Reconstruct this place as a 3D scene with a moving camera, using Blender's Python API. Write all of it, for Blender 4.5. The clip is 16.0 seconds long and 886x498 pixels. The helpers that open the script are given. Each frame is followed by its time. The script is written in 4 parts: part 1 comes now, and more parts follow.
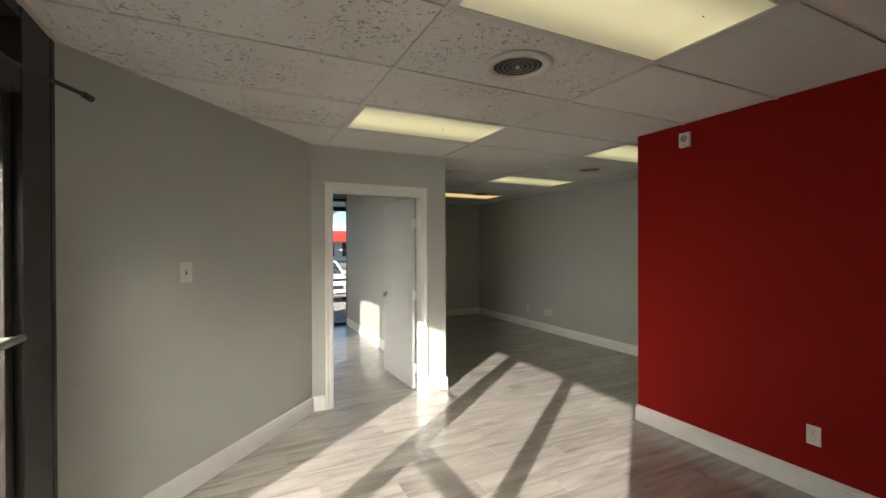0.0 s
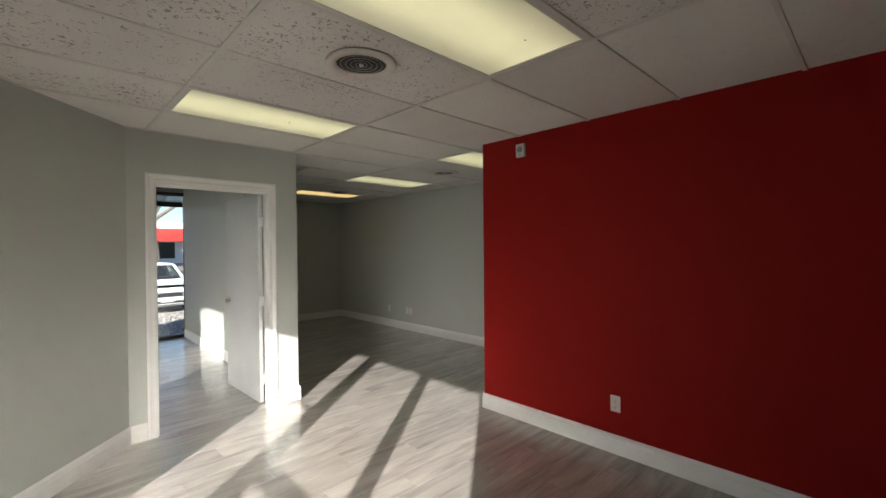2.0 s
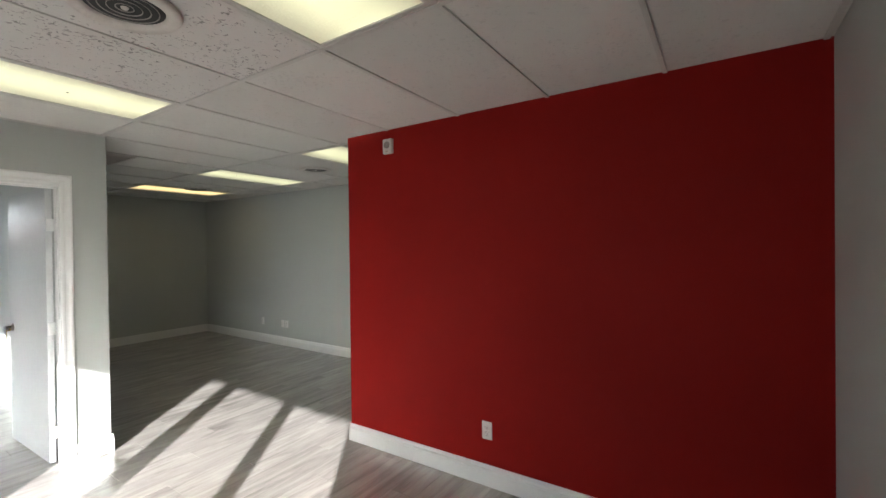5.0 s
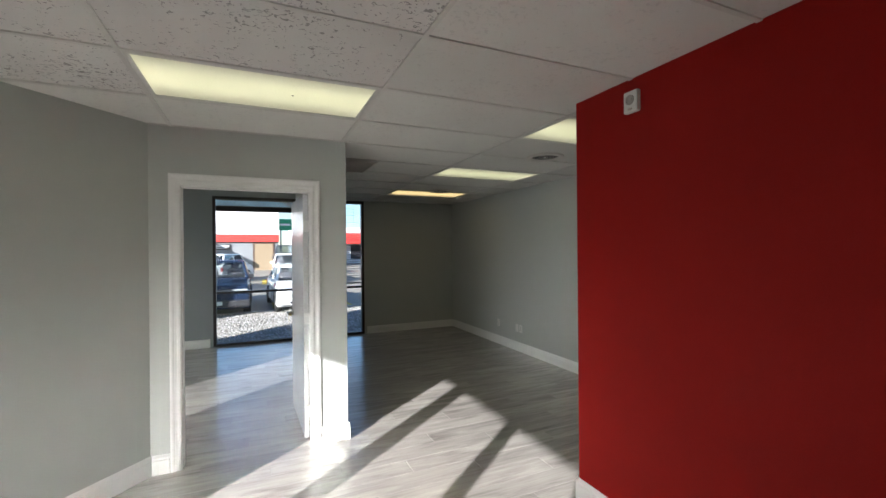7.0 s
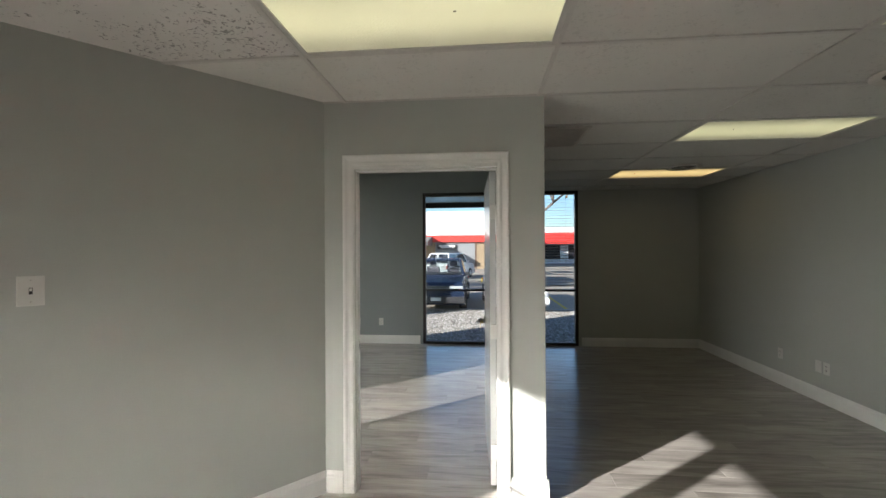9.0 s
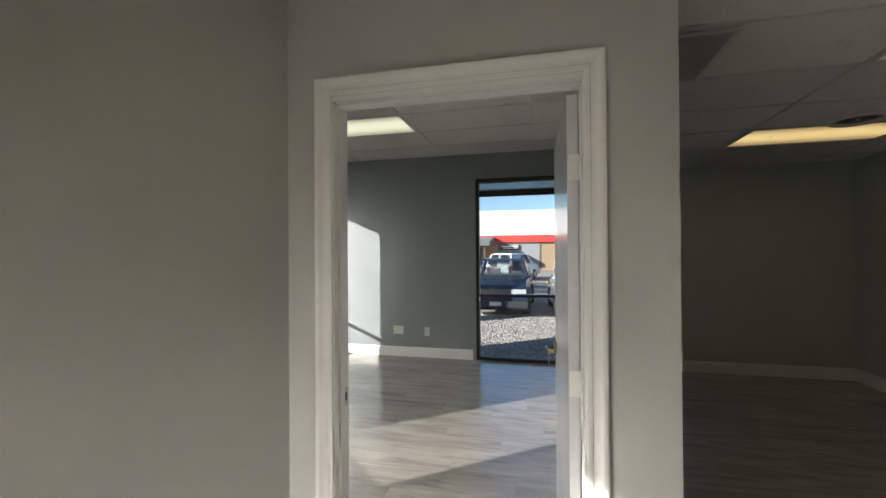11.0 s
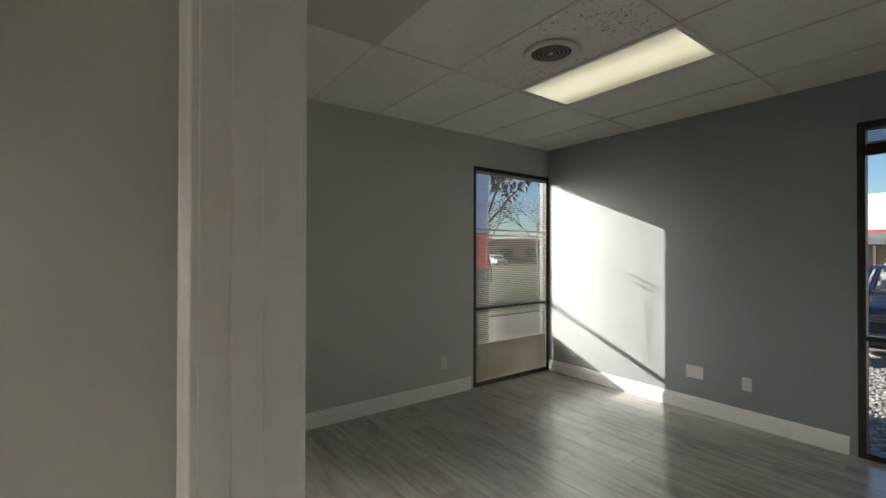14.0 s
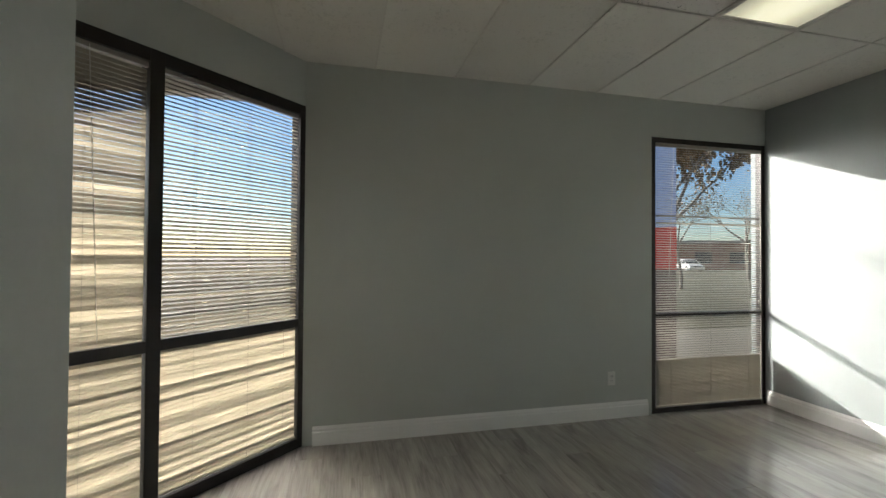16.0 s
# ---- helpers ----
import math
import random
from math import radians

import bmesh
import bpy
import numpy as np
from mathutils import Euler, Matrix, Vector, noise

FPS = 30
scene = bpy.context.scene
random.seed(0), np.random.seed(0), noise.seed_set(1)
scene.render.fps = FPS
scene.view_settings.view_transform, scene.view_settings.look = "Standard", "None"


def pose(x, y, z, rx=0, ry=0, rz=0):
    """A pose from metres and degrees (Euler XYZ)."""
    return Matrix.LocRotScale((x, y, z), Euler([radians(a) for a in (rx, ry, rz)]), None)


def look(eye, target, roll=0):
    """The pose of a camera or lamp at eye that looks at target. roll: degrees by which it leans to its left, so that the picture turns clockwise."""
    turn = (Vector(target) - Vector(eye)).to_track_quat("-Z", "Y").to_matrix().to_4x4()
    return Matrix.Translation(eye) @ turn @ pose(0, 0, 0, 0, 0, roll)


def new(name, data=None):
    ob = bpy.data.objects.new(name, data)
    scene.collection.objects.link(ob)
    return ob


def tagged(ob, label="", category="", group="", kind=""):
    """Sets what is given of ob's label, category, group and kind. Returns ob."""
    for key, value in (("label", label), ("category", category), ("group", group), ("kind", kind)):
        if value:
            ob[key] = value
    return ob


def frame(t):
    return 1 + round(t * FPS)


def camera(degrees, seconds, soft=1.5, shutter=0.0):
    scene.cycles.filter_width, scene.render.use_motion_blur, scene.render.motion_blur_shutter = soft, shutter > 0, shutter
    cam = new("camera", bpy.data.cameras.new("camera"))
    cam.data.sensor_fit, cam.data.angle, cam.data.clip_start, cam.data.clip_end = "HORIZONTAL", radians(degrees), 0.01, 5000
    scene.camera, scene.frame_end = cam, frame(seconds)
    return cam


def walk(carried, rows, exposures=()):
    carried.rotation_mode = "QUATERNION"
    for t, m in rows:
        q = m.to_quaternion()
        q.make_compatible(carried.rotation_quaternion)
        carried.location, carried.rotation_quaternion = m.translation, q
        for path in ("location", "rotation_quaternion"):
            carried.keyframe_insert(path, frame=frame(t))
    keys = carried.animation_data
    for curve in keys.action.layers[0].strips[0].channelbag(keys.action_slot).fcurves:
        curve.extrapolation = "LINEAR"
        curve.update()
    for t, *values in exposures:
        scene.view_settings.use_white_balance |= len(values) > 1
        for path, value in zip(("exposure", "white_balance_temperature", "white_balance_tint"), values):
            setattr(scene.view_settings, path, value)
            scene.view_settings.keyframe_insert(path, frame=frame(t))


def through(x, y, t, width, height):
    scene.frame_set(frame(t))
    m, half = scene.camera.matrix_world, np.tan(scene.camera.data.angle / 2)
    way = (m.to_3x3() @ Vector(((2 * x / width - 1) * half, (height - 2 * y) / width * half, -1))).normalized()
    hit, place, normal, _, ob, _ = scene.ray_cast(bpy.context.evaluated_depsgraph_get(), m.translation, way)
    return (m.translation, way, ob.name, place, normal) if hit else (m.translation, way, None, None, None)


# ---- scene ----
cam = camera(92.8, 16.0)
PATH = [
    (0, (0.603, 1.103, 1.499), (1.481, 2.9, 1.49), -0.2),
    (0.5, (0.657, 1.077, 1.488), (1.667, 2.804, 1.483), -0.2),
    (1, (0.681, 1.076, 1.496), (1.823, 2.717, 1.488), -0.3),
    (1.5, (0.698, 1.08, 1.505), (1.972, 2.621, 1.493), -0.5),
    (2, (0.718, 1.071, 1.511), (2.105, 2.511, 1.495), -0.5),
    (2.5, (0.743, 1.07, 1.5), (2.245, 2.391, 1.487), -0.6),
    (3, (0.775, 1.068, 1.504), (2.383, 2.257, 1.487), -0.6),
    (3.5, (0.787, 1.069, 1.494), (2.485, 2.126, 1.477), -0.7),
    (3.7, (0.822, 1.066, 1.496), (2.542, 2.087, 1.484), -0.6),
    (5.8, (1.605, 1.257, 1.596), (3.104, 2.581, 1.57), -1.0),
    (6, (1.684, 1.303, 1.588), (3.08, 2.735, 1.573), -0.8),
    (6.5, (1.825, 1.416, 1.561), (2.927, 3.084, 1.559), -0.6),
    (7, (1.899, 1.587, 1.558), (2.708, 3.416, 1.556), -0.5),
    (7.5, (1.981, 1.773, 1.551), (2.492, 3.707, 1.552), -0.5),
    (8, (2.076, 1.998, 1.538), (2.287, 3.986, 1.543), -0.5),
    (8.5, (2.173, 2.237, 1.529), (2.135, 4.236, 1.534), -0.2),
    (9, (2.194, 2.508, 1.51), (2.015, 4.5, 1.517), -0.3),
    (11.5, (2.172, 3.939, 1.455), (1.518, 5.829, 1.475), -0.4),
    (12, (2.178, 4.207, 1.465), (1.275, 5.992, 1.494), -0.4),
    (12.5, (2.134, 4.433, 1.472), (1.021, 6.095, 1.498), -0.2),
    (13, (2.063, 4.67, 1.491), (0.784, 6.207, 1.509), 0.0),
    (13.5, (1.992, 4.856, 1.488), (0.55, 6.242, 1.506), 0.0),
    (14, (1.947, 5.026, 1.49), (0.335, 6.211, 1.504), 0.1),
    (14.5, (1.898, 5.14, 1.469), (0.157, 6.124, 1.48), 0.2),
    (15, (1.791, 5.23, 1.442), (-0.04, 6.036, 1.459), 0.2),
    (15.5, (1.689, 5.322, 1.432), (-0.207, 5.957, 1.446), 0.3),
    (16, (1.612, 5.399, 1.377), (-0.334, 5.856, 1.407), 0.4),
]
walk(cam, [(t, look(eye, target, roll)) for t, eye, target, roll in PATH], exposures=[(0, 1.37, 6900, 10), (2, 1.46, 6500, 10), (3.5, 1.75, 6250, 10), (6, 2.18, 6000, 10), (6.5, 1.93, 6000, 10), (7, 1.68, 6050, 10), (8, 1.47, 6200, 10), (9, 1.38, 6400, 10), (11.5, 1.12, 6450, 10), (12, 0.95, 6500, 10), (13, 1.04, 6650, 10), (14.5, 1.06, 6700, 10), (16, 1.24, 6600, 10)])

# ---- world, sun, exposure ----
SUN = Vector((0.781, 0.625, -0.345)).normalized()      # the way the sunlight travels
world = bpy.data.worlds.new("sky")
scene.world = world
world.use_nodes = True
_n, _l = world.node_tree.nodes, world.node_tree.links
_sky = _n.new("ShaderNodeTexSky")
_sky.sky_type, _sky.sun_disc = "NISHITA", False
_sky.dust_density, _sky.ozone_density = 0.15, 4.0
_sky.sun_elevation, _sky.sun_rotation = radians(19), math.atan2(-SUN.x, -SUN.y)
_bg = _n["Background"]
_l.new(_sky.outputs[0], _bg.inputs[0])
_bg.inputs[1].default_value = 0.075
_sun = bpy.data.lights.new("sun", "SUN")
_sun.energy, _sun.angle, _sun.color = 5.0, radians(0.55), (1.0, 0.96, 0.90)
new("sun", _sun).matrix_world = look((-30, -25, 20), Vector((-30, -25, 20)) + SUN)


# ---- materials ----
def nodes_of(name):
    m = bpy.data.materials.new(name)
    m.use_nodes = True
    return m, m.node_tree.nodes, m.node_tree.links, m.node_tree.nodes["Principled BSDF"]


def surface(name, colour, rough=0.6, vary=0.06, grain=40.0, broad=1.2, bump=0.1, metal=0.0, spec=0.5, stretch=(1, 1, 1)):
    """A paint, plastic or stone with fine grain and broad uneven tone."""
    m, n, l, b = nodes_of(name)
    co = n.new("ShaderNodeTexCoord")
    mp = n.new("ShaderNodeMapping")
    mp.inputs["Scale"].default_value = stretch
    l.new(co.outputs["Object"], mp.inputs[0])
    fine, wide = n.new("ShaderNodeTexNoise"), n.new("ShaderNodeTexNoise")
    fine.inputs["Scale"].default_value, fine.inputs["Detail"].default_value = grain, 3
    wide.inputs["Scale"].default_value, wide.inputs["Detail"].default_value = broad, 4
    for t in (fine, wide):
        l.new(mp.outputs[0], t.inputs["Vector"])
    add = n.new("ShaderNodeMath")
    add.operation = "ADD"
    l.new(fine.outputs[0], add.inputs[0]), l.new(wide.outputs[0], add.inputs[1])
    ramp = n.new("ShaderNodeMapRange")
    ramp.inputs[1].default_value, ramp.inputs[2].default_value = 0.6, 1.4
    ramp.inputs[3].default_value, ramp.inputs[4].default_value = 1 - vary, 1 + vary
    l.new(add.outputs[0], ramp.inputs[0])
    mul = n.new("ShaderNodeVectorMath")
    mul.operation = "SCALE"
    mul.inputs[0].default_value = colour
    l.new(ramp.outputs[0], mul.inputs["Scale"])
    l.new(mul.outputs[0], b.inputs["Base Color"])
    rr = n.new("ShaderNodeMapRange")
    rr.inputs[3].default_value, rr.inputs[4].default_value = max(0.03, rough - 0.08), min(1, rough + 0.08)
    l.new(wide.outputs[0], rr.inputs[0]), l.new(rr.outputs[0], b.inputs["Roughness"])
    b.inputs["Metallic"].default_value = metal
    b.inputs["Specular IOR Level"].default_value = spec
    if bump:
        bp = n.new("ShaderNodeBump")
        bp.inputs["Strength"].default_value, bp.inputs["Distance"].default_value = bump, 0.004
        l.new(fine.outputs[0], bp.inputs["Height"]), l.new(bp.outputs[0], b.inputs["Normal"])
    return m


def plank_material():
    """Grey oak vinyl: long streaked grain along x, each board of its own tone."""
    m, n, l, b = nodes_of("grey_oak_vinyl")
    co, info = n.new("ShaderNodeTexCoord"), n.new("ShaderNodeObjectInfo")
    off = n.new("ShaderNodeVectorMath")
    off.operation = "SCALE"
    off.inputs[0].default_value = (37.0, 19.0, 5.0)
    l.new(info.outputs["Random"], off.inputs["Scale"])
    add = n.new("ShaderNodeVectorMath")
    l.new(co.outputs["Object"], add.inputs[0]), l.new(off.outputs[0], add.inputs[1])

    def streak(sx, sy, scale, detail, warp):
        mp, t = n.new("ShaderNodeMapping"), n.new("ShaderNodeTexNoise")
        mp.inputs["Scale"].default_value = (sx, sy, 1)
        t.inputs["Scale"].default_value, t.inputs["Detail"].default_value, t.inputs["Distortion"].default_value = scale, detail, warp
        l.new(add.outputs[0], mp.inputs[0]), l.new(mp.outputs[0], t.inputs["Vector"])
        return t
    broad, fine = streak(0.9, 6, 2.0, 4, 0.9), streak(2, 45, 3.0, 5, 0.3)
    ramp = n.new("ShaderNodeValToRGB")
    e = ramp.color_ramp.elements
    e[0].position, e[0].color = 0.30, (0.135, 0.12, 0.107, 1)
    e[1].position, e[1].color = 0.70, (0.46, 0.43, 0.395, 1)
    mid = ramp.color_ramp.elements.new(0.5)
    mid.color = (0.32, 0.295, 0.27, 1)
    mix = n.new("ShaderNodeMath")
    mix.operation, mix.inputs[1].default_value = "MULTIPLY_ADD", 0.35
    sub = n.new("ShaderNodeMath")
    sub.operation, sub.inputs[1].default_value = "MULTIPLY", 0.68
    l.new(broad.outputs[0], sub.inputs[0])
    l.new(fine.outputs[0], mix.inputs[0]), l.new(sub.outputs[0], mix.inputs[2])
    l.new(mix.outputs[0], ramp.inputs[0])
    tone = n.new("ShaderNodeMapRange")
    tone.inputs[3].default_value, tone.inputs[4].default_value = 0.86, 1.12
    l.new(info.outputs["Random"], tone.inputs[0])
    mul = n.new("ShaderNodeVectorMath")
    mul.operation = "SCALE"
    l.new(ramp.outputs[0], mul.inputs[0]), l.new(tone.outputs[0], mul.inputs["Scale"])
    l.new(mul.outputs[0], b.inputs["Base Color"])
    b.inputs["Roughness"].default_value = 0.33
    b.inputs["Specular IOR Level"].default_value = 0.6
    b.inputs["Coat Weight"].default_value, b.inputs["Coat Roughness"].default_value = 1.0, 0.17
    bp = n.new("ShaderNodeBump")
    bp.inputs["Strength"].default_value, bp.inputs["Distance"].default_value = 0.25, 0.002
    l.new(fine.outputs[0], bp.inputs["Height"]), l.new(bp.outputs[0], b.inputs["Normal"])
    return m


def tile_material(name, colour, holes):
    """Mineral ceiling tile with worm-like fissures."""
    m, n, l, b = nodes_of(name)
    co = n.new("ShaderNodeTexCoord")
    t, w, v = n.new("ShaderNodeTexNoise"), n.new("ShaderNodeTexNoise"), n.new("ShaderNodeTexNoise")
    t.inputs["Scale"].default_value, t.inputs["Detail"].default_value, t.inputs["Distortion"].default_value = 42, 2, 1.2
    w.inputs["Scale"].default_value, w.inputs["Detail"].default_value = 1.1, 3
    v.inputs["Scale"].default_value, v.inputs["Detail"].default_value = 260, 2
    for k in (t, w, v):
        l.new(co.outputs["Object"], k.inputs["Vector"])
    thr = n.new("ShaderNodeMapRange")
    thr.inputs[1].default_value, thr.inputs[2].default_value = 0.485, 0.535
    thr.inputs[3].default_value, thr.inputs[4].default_value = 1 - holes, 1.0
    cl = n.new("ShaderNodeMath")
    cl.operation, cl.inputs[1].default_value = "MULTIPLY_ADD", 0.30
    c2 = n.new("ShaderNodeTexNoise")
    c2.inputs["Scale"].default_value = 2.6
    l.new(co.outputs["Object"], c2.inputs["Vector"])
    l.new(c2.outputs[0], cl.inputs[0]), l.new(t.outputs[0], cl.inputs[2])
    l.new(cl.outputs[0], thr.inputs[0])
    tone = n.new("ShaderNodeMapRange")
    tone.inputs[3].default_value, tone.inputs[4].default_value = 0.88, 1.08
    l.new(w.outputs[0], tone.inputs[0])
    mul = n.new("ShaderNodeMath")
    mul.operation = "MULTIPLY"
    l.new(thr.outputs[0], mul.inputs[0]), l.new(tone.outputs[0], mul.inputs[1])
    isl, it = n.new("ShaderNodeNewGeometry"), n.new("ShaderNodeMapRange")
    it.inputs[3].default_value, it.inputs[4].default_value = 0.93, 1.05
    l.new(isl.outputs["Random Per Island"], it.inputs[0])
    mul2 = n.new("ShaderNodeMath")
    mul2.operation = "MULTIPLY"
    l.new(mul.outputs[0], mul2.inputs[0]), l.new(it.outputs[0], mul2.inputs[1])
    sc = n.new("ShaderNodeVectorMath")
    sc.operation = "SCALE"
    sc.inputs[0].default_value = colour
    l.new(mul2.outputs[0], sc.inputs["Scale"]), l.new(sc.outputs[0], b.inputs["Base Color"])
    b.inputs["Roughness"].default_value = 0.95
    ad = n.new("ShaderNodeMath")
    ad.operation, ad.inputs[1].default_value = "MULTIPLY_ADD", 0.3
    l.new(v.outputs[0], ad.inputs[0]), l.new(thr.outputs[0], ad.inputs[2])
    bp = n.new("ShaderNodeBump")
    bp.inputs["Strength"].default_value, bp.inputs["Distance"].default_value = 0.5, 0.003
    l.new(ad.outputs[0], bp.inputs["Height"]), l.new(bp.outputs[0], b.inputs["Normal"])
    return m


def lamp_material(name, colour, strength, across):
    """Prismatic diffuser over tubes: brightest under the tubes, which run along x. across: half the panel's depth."""
    m, n, l, b = nodes_of(name)
    co, sep = n.new("ShaderNodeTexCoord"), n.new("ShaderNodeSeparateXYZ")
    l.new(co.outputs["Object"], sep.inputs[0])
    a = n.new("ShaderNodeMath")
    a.operation = "ABSOLUTE"
    l.new(sep.outputs["Y"], a.inputs[0])
    fall = n.new("ShaderNodeMapRange")
    fall.interpolation_type = "SMOOTHSTEP"
    fall.inputs[1].default_value, fall.inputs[2].default_value = across * 0.15, across
    fall.inputs[3].default_value, fall.inputs[4].default_value = strength, strength * 0.32
    l.new(a.outputs[0], fall.inputs[0])
    t = n.new("ShaderNodeTexNoise")
    t.inputs["Scale"].default_value = 5
    l.new(co.outputs["Object"], t.inputs["Vector"])
    k = n.new("ShaderNodeMapRange")
    k.inputs[3].default_value, k.inputs[4].default_value = 0.85, 1.15
    l.new(t.outputs[0], k.inputs[0])
    mu = n.new("ShaderNodeMath")
    mu.operation = "MULTIPLY"
    l.new(fall.outputs[0], mu.inputs[0]), l.new(k.outputs[0], mu.inputs[1])
    b.inputs["Base Color"].default_value = (0.75, 0.73, 0.6, 1)
    b.inputs["Emission Color"].default_value = (*colour, 1)
    l.new(mu.outputs[0], b.inputs["Emission Strength"])
    b.inputs["Roughness"].default_value = 0.35
    vor = n.new("ShaderNodeTexVoronoi")
    vor.inputs["Scale"].default_value = 90
    l.new(co.outputs["Object"], vor.inputs["Vector"])
    bp = n.new("ShaderNodeBump")
    bp.inputs["Strength"].default_value, bp.inputs["Distance"].default_value = 0.3, 0.003
    l.new(vor.outputs[0], bp.inputs["Height"]), l.new(bp.outputs[0], b.inputs["Normal"])
    return m


def glass_material(name, tint, rough=0.0):
    m, n, l, b = nodes_of(name)
    b.inputs["Base Color"].default_value = (*tint, 1)
    b.inputs["Transmission Weight"].default_value = 1.0
    b.inputs["Roughness"].default_value = rough
    b.inputs["IOR"].default_value = 1.45
    return m


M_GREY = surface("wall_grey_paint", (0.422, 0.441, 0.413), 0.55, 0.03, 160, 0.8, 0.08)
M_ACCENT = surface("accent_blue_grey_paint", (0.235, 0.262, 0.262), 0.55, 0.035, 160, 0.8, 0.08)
M_RED = surface("red_paint", (0.235, 0.006, 0.004), 0.7, 0.07, 140, 0.9, 0.1, 0.0, 0.15)
M_WHITE = surface("white_gloss_trim", (0.72, 0.72, 0.70), 0.35, 0.03, 60, 1.5, 0.05)
M_DOOR = surface("white_door_paint", (0.62, 0.635, 0.63), 0.22, 0.04, 50, 1.2, 0.12)
M_FLOOR = plank_material()
M_JOINT = surface("floor_joint", (0.06, 0.055, 0.05), 0.8)
M_TILE = tile_material("fissured_tile", (0.62, 0.60, 0.575), 0.55)
M_TILE_PLAIN = tile_material("smooth_tile", (0.62, 0.61, 0.575), 0.12)
M_GRID = surface("grid_white_metal", (0.53, 0.515, 0.485), 0.5, 0.06, 30, 2, 0)
M_DARK = surface("bronze_aluminium", (0.022, 0.018, 0.016), 0.4, 0.15, 80, 2, 0.05, 0.3)
M_GLASS = glass_material("window_glass", (0.97, 0.985, 0.98))
M_TINT = glass_material("bronze_tinted_glass", (0.62, 0.61, 0.58))
M_SLAT = surface("blind_slat", (0.29, 0.27, 0.235), 0.45, 0.05, 30, 2, 0.0)
def vinyl_material(name, colour, through):
    """Thin cream vinyl that lets part of the sunlight soak through."""
    m, n, l, b = nodes_of(name)
    co, t, k = n.new("ShaderNodeTexCoord"), n.new("ShaderNodeTexNoise"), n.new("ShaderNodeMapRange")
    t.inputs["Scale"].default_value, t.inputs["Detail"].default_value = 7, 4
    k.inputs[3].default_value, k.inputs[4].default_value = 0.9, 1.1
    l.new(co.outputs["Object"], t.inputs["Vector"]), l.new(t.outputs[0], k.inputs[0])
    c = n.new("ShaderNodeVectorMath")
    c.operation = "SCALE"
    c.inputs[0].default_value = colour
    l.new(k.outputs[0], c.inputs["Scale"])
    tr, mix = n.new("ShaderNodeBsdfTranslucent"), n.new("ShaderNodeMixShader")
    l.new(c.outputs[0], b.inputs["Base Color"]), l.new(c.outputs[0], tr.inputs["Color"])
    b.inputs["Roughness"].default_value = 0.5
    mix.inputs[0].default_value = through
    l.new(b.outputs[0], mix.inputs[1]), l.new(tr.outputs[0], mix.inputs[2])
    l.new(mix.outputs[0], n["Material Output"].inputs["Surface"])
    return m


M_VINYL = vinyl_material("cream_vinyl_slat", (0.33, 0.30, 0.245), 0.08)
M_PLATE = surface("plate_plastic", (0.60, 0.60, 0.565), 0.4, 0.03, 30, 4, 0)
M_BLACK = surface("black_slot", (0.02, 0.02, 0.02), 0.6)
M_STEEL = surface("brushed_steel", (0.45, 0.43, 0.40), 0.3, 0.1, 120, 3, 0.05, 1.0)
M_BRASS = surface("brass_key", (0.62, 0.5, 0.25), 0.3, 0.1, 120, 3, 0.05, 1.0)
M_VENT = surface("vent_ring_metal", (0.55, 0.52, 0.48), 0.5, 0.12, 40, 3, 0.05)
M_RING = surface("dusty_ring_metal", (0.30, 0.28, 0.26), 0.6, 0.2, 40, 3, 0.05)
M_LAMP_A = lamp_material("yellowed_diffuser", (0.97, 0.93, 0.52), 0.205, 0.29)
M_LAMP_C = lamp_material("office_diffuser", (1.0, 0.97, 0.70), 0.33, 0.29)
M_LAMP_F = lamp_material("amber_diffuser", (1.0, 0.72, 0.30), 0.34, 0.29)
M_BROWN_DUST = surface("brown_debris", (0.10, 0.07, 0.03), 0.9)
M_STUCCO = surface("outside_stucco", (0.5, 0.47, 0.42), 0.9, 0.1, 60, 1, 0.4)
M_ROOF = surface("roof_felt", (0.2, 0.19, 0.18), 0.9, 0.15, 30, 1, 0.2)


# ---- small builders ----
def link(name, bm, material, parent=None, label="", smooth=False):
    me = bpy.data.meshes.new(name)
    bm.normal_update()
    bm.to_mesh(me)
    bm.free()
    if smooth:
        me.shade_smooth()
    me.materials.append(material)
    ob = new(name, me)
    if parent:
        ob.parent = parent
    if label:
        ob["label"] = label
    return ob


def part(name, bm, material, parent, label="", smooth=False):
    return link(name, bm, material, parent, label, smooth)


def empty(name, m, label, category, group=""):
    ob = new(name)
    ob.empty_display_size = 0.1
    ob.matrix_world = m
    return tagged(ob, label, category, group)


def box(bm, x0, x1, y0, y1, z0, z1, bevel=0.0):
    r = bmesh.ops.create_cube(bm, size=1, matrix=Matrix.Translation(((x0 + x1) / 2, (y0 + y1) / 2, (z0 + z1) / 2)) @ Matrix.Diagonal((x1 - x0, y1 - y0, z1 - z0, 1)))
    if bevel:
        es = list({e for v in r["verts"] for e in v.link_edges})
        bmesh.ops.bevel(bm, geom=es, offset=bevel, segments=2, affect="EDGES", profile=0.6)
    return bm


def boxes(*rows, bevel=0.0):
    bm = bmesh.new()
    for r in rows:
        box(bm, *r, bevel=bevel)
    return bm


def tube(bm, p, q, r0, r1=None, n=10):
    p, q = Vector(p), Vector(q)
    d = q - p
    m = Matrix.Translation((p + q) / 2) @ d.to_track_quat("Z", "Y").to_matrix().to_4x4()
    bmesh.ops.create_cone(bm, cap_ends=True, segments=n, radius1=r0, radius2=r0 if r1 is None else r1, depth=d.length, matrix=m)
    return bm


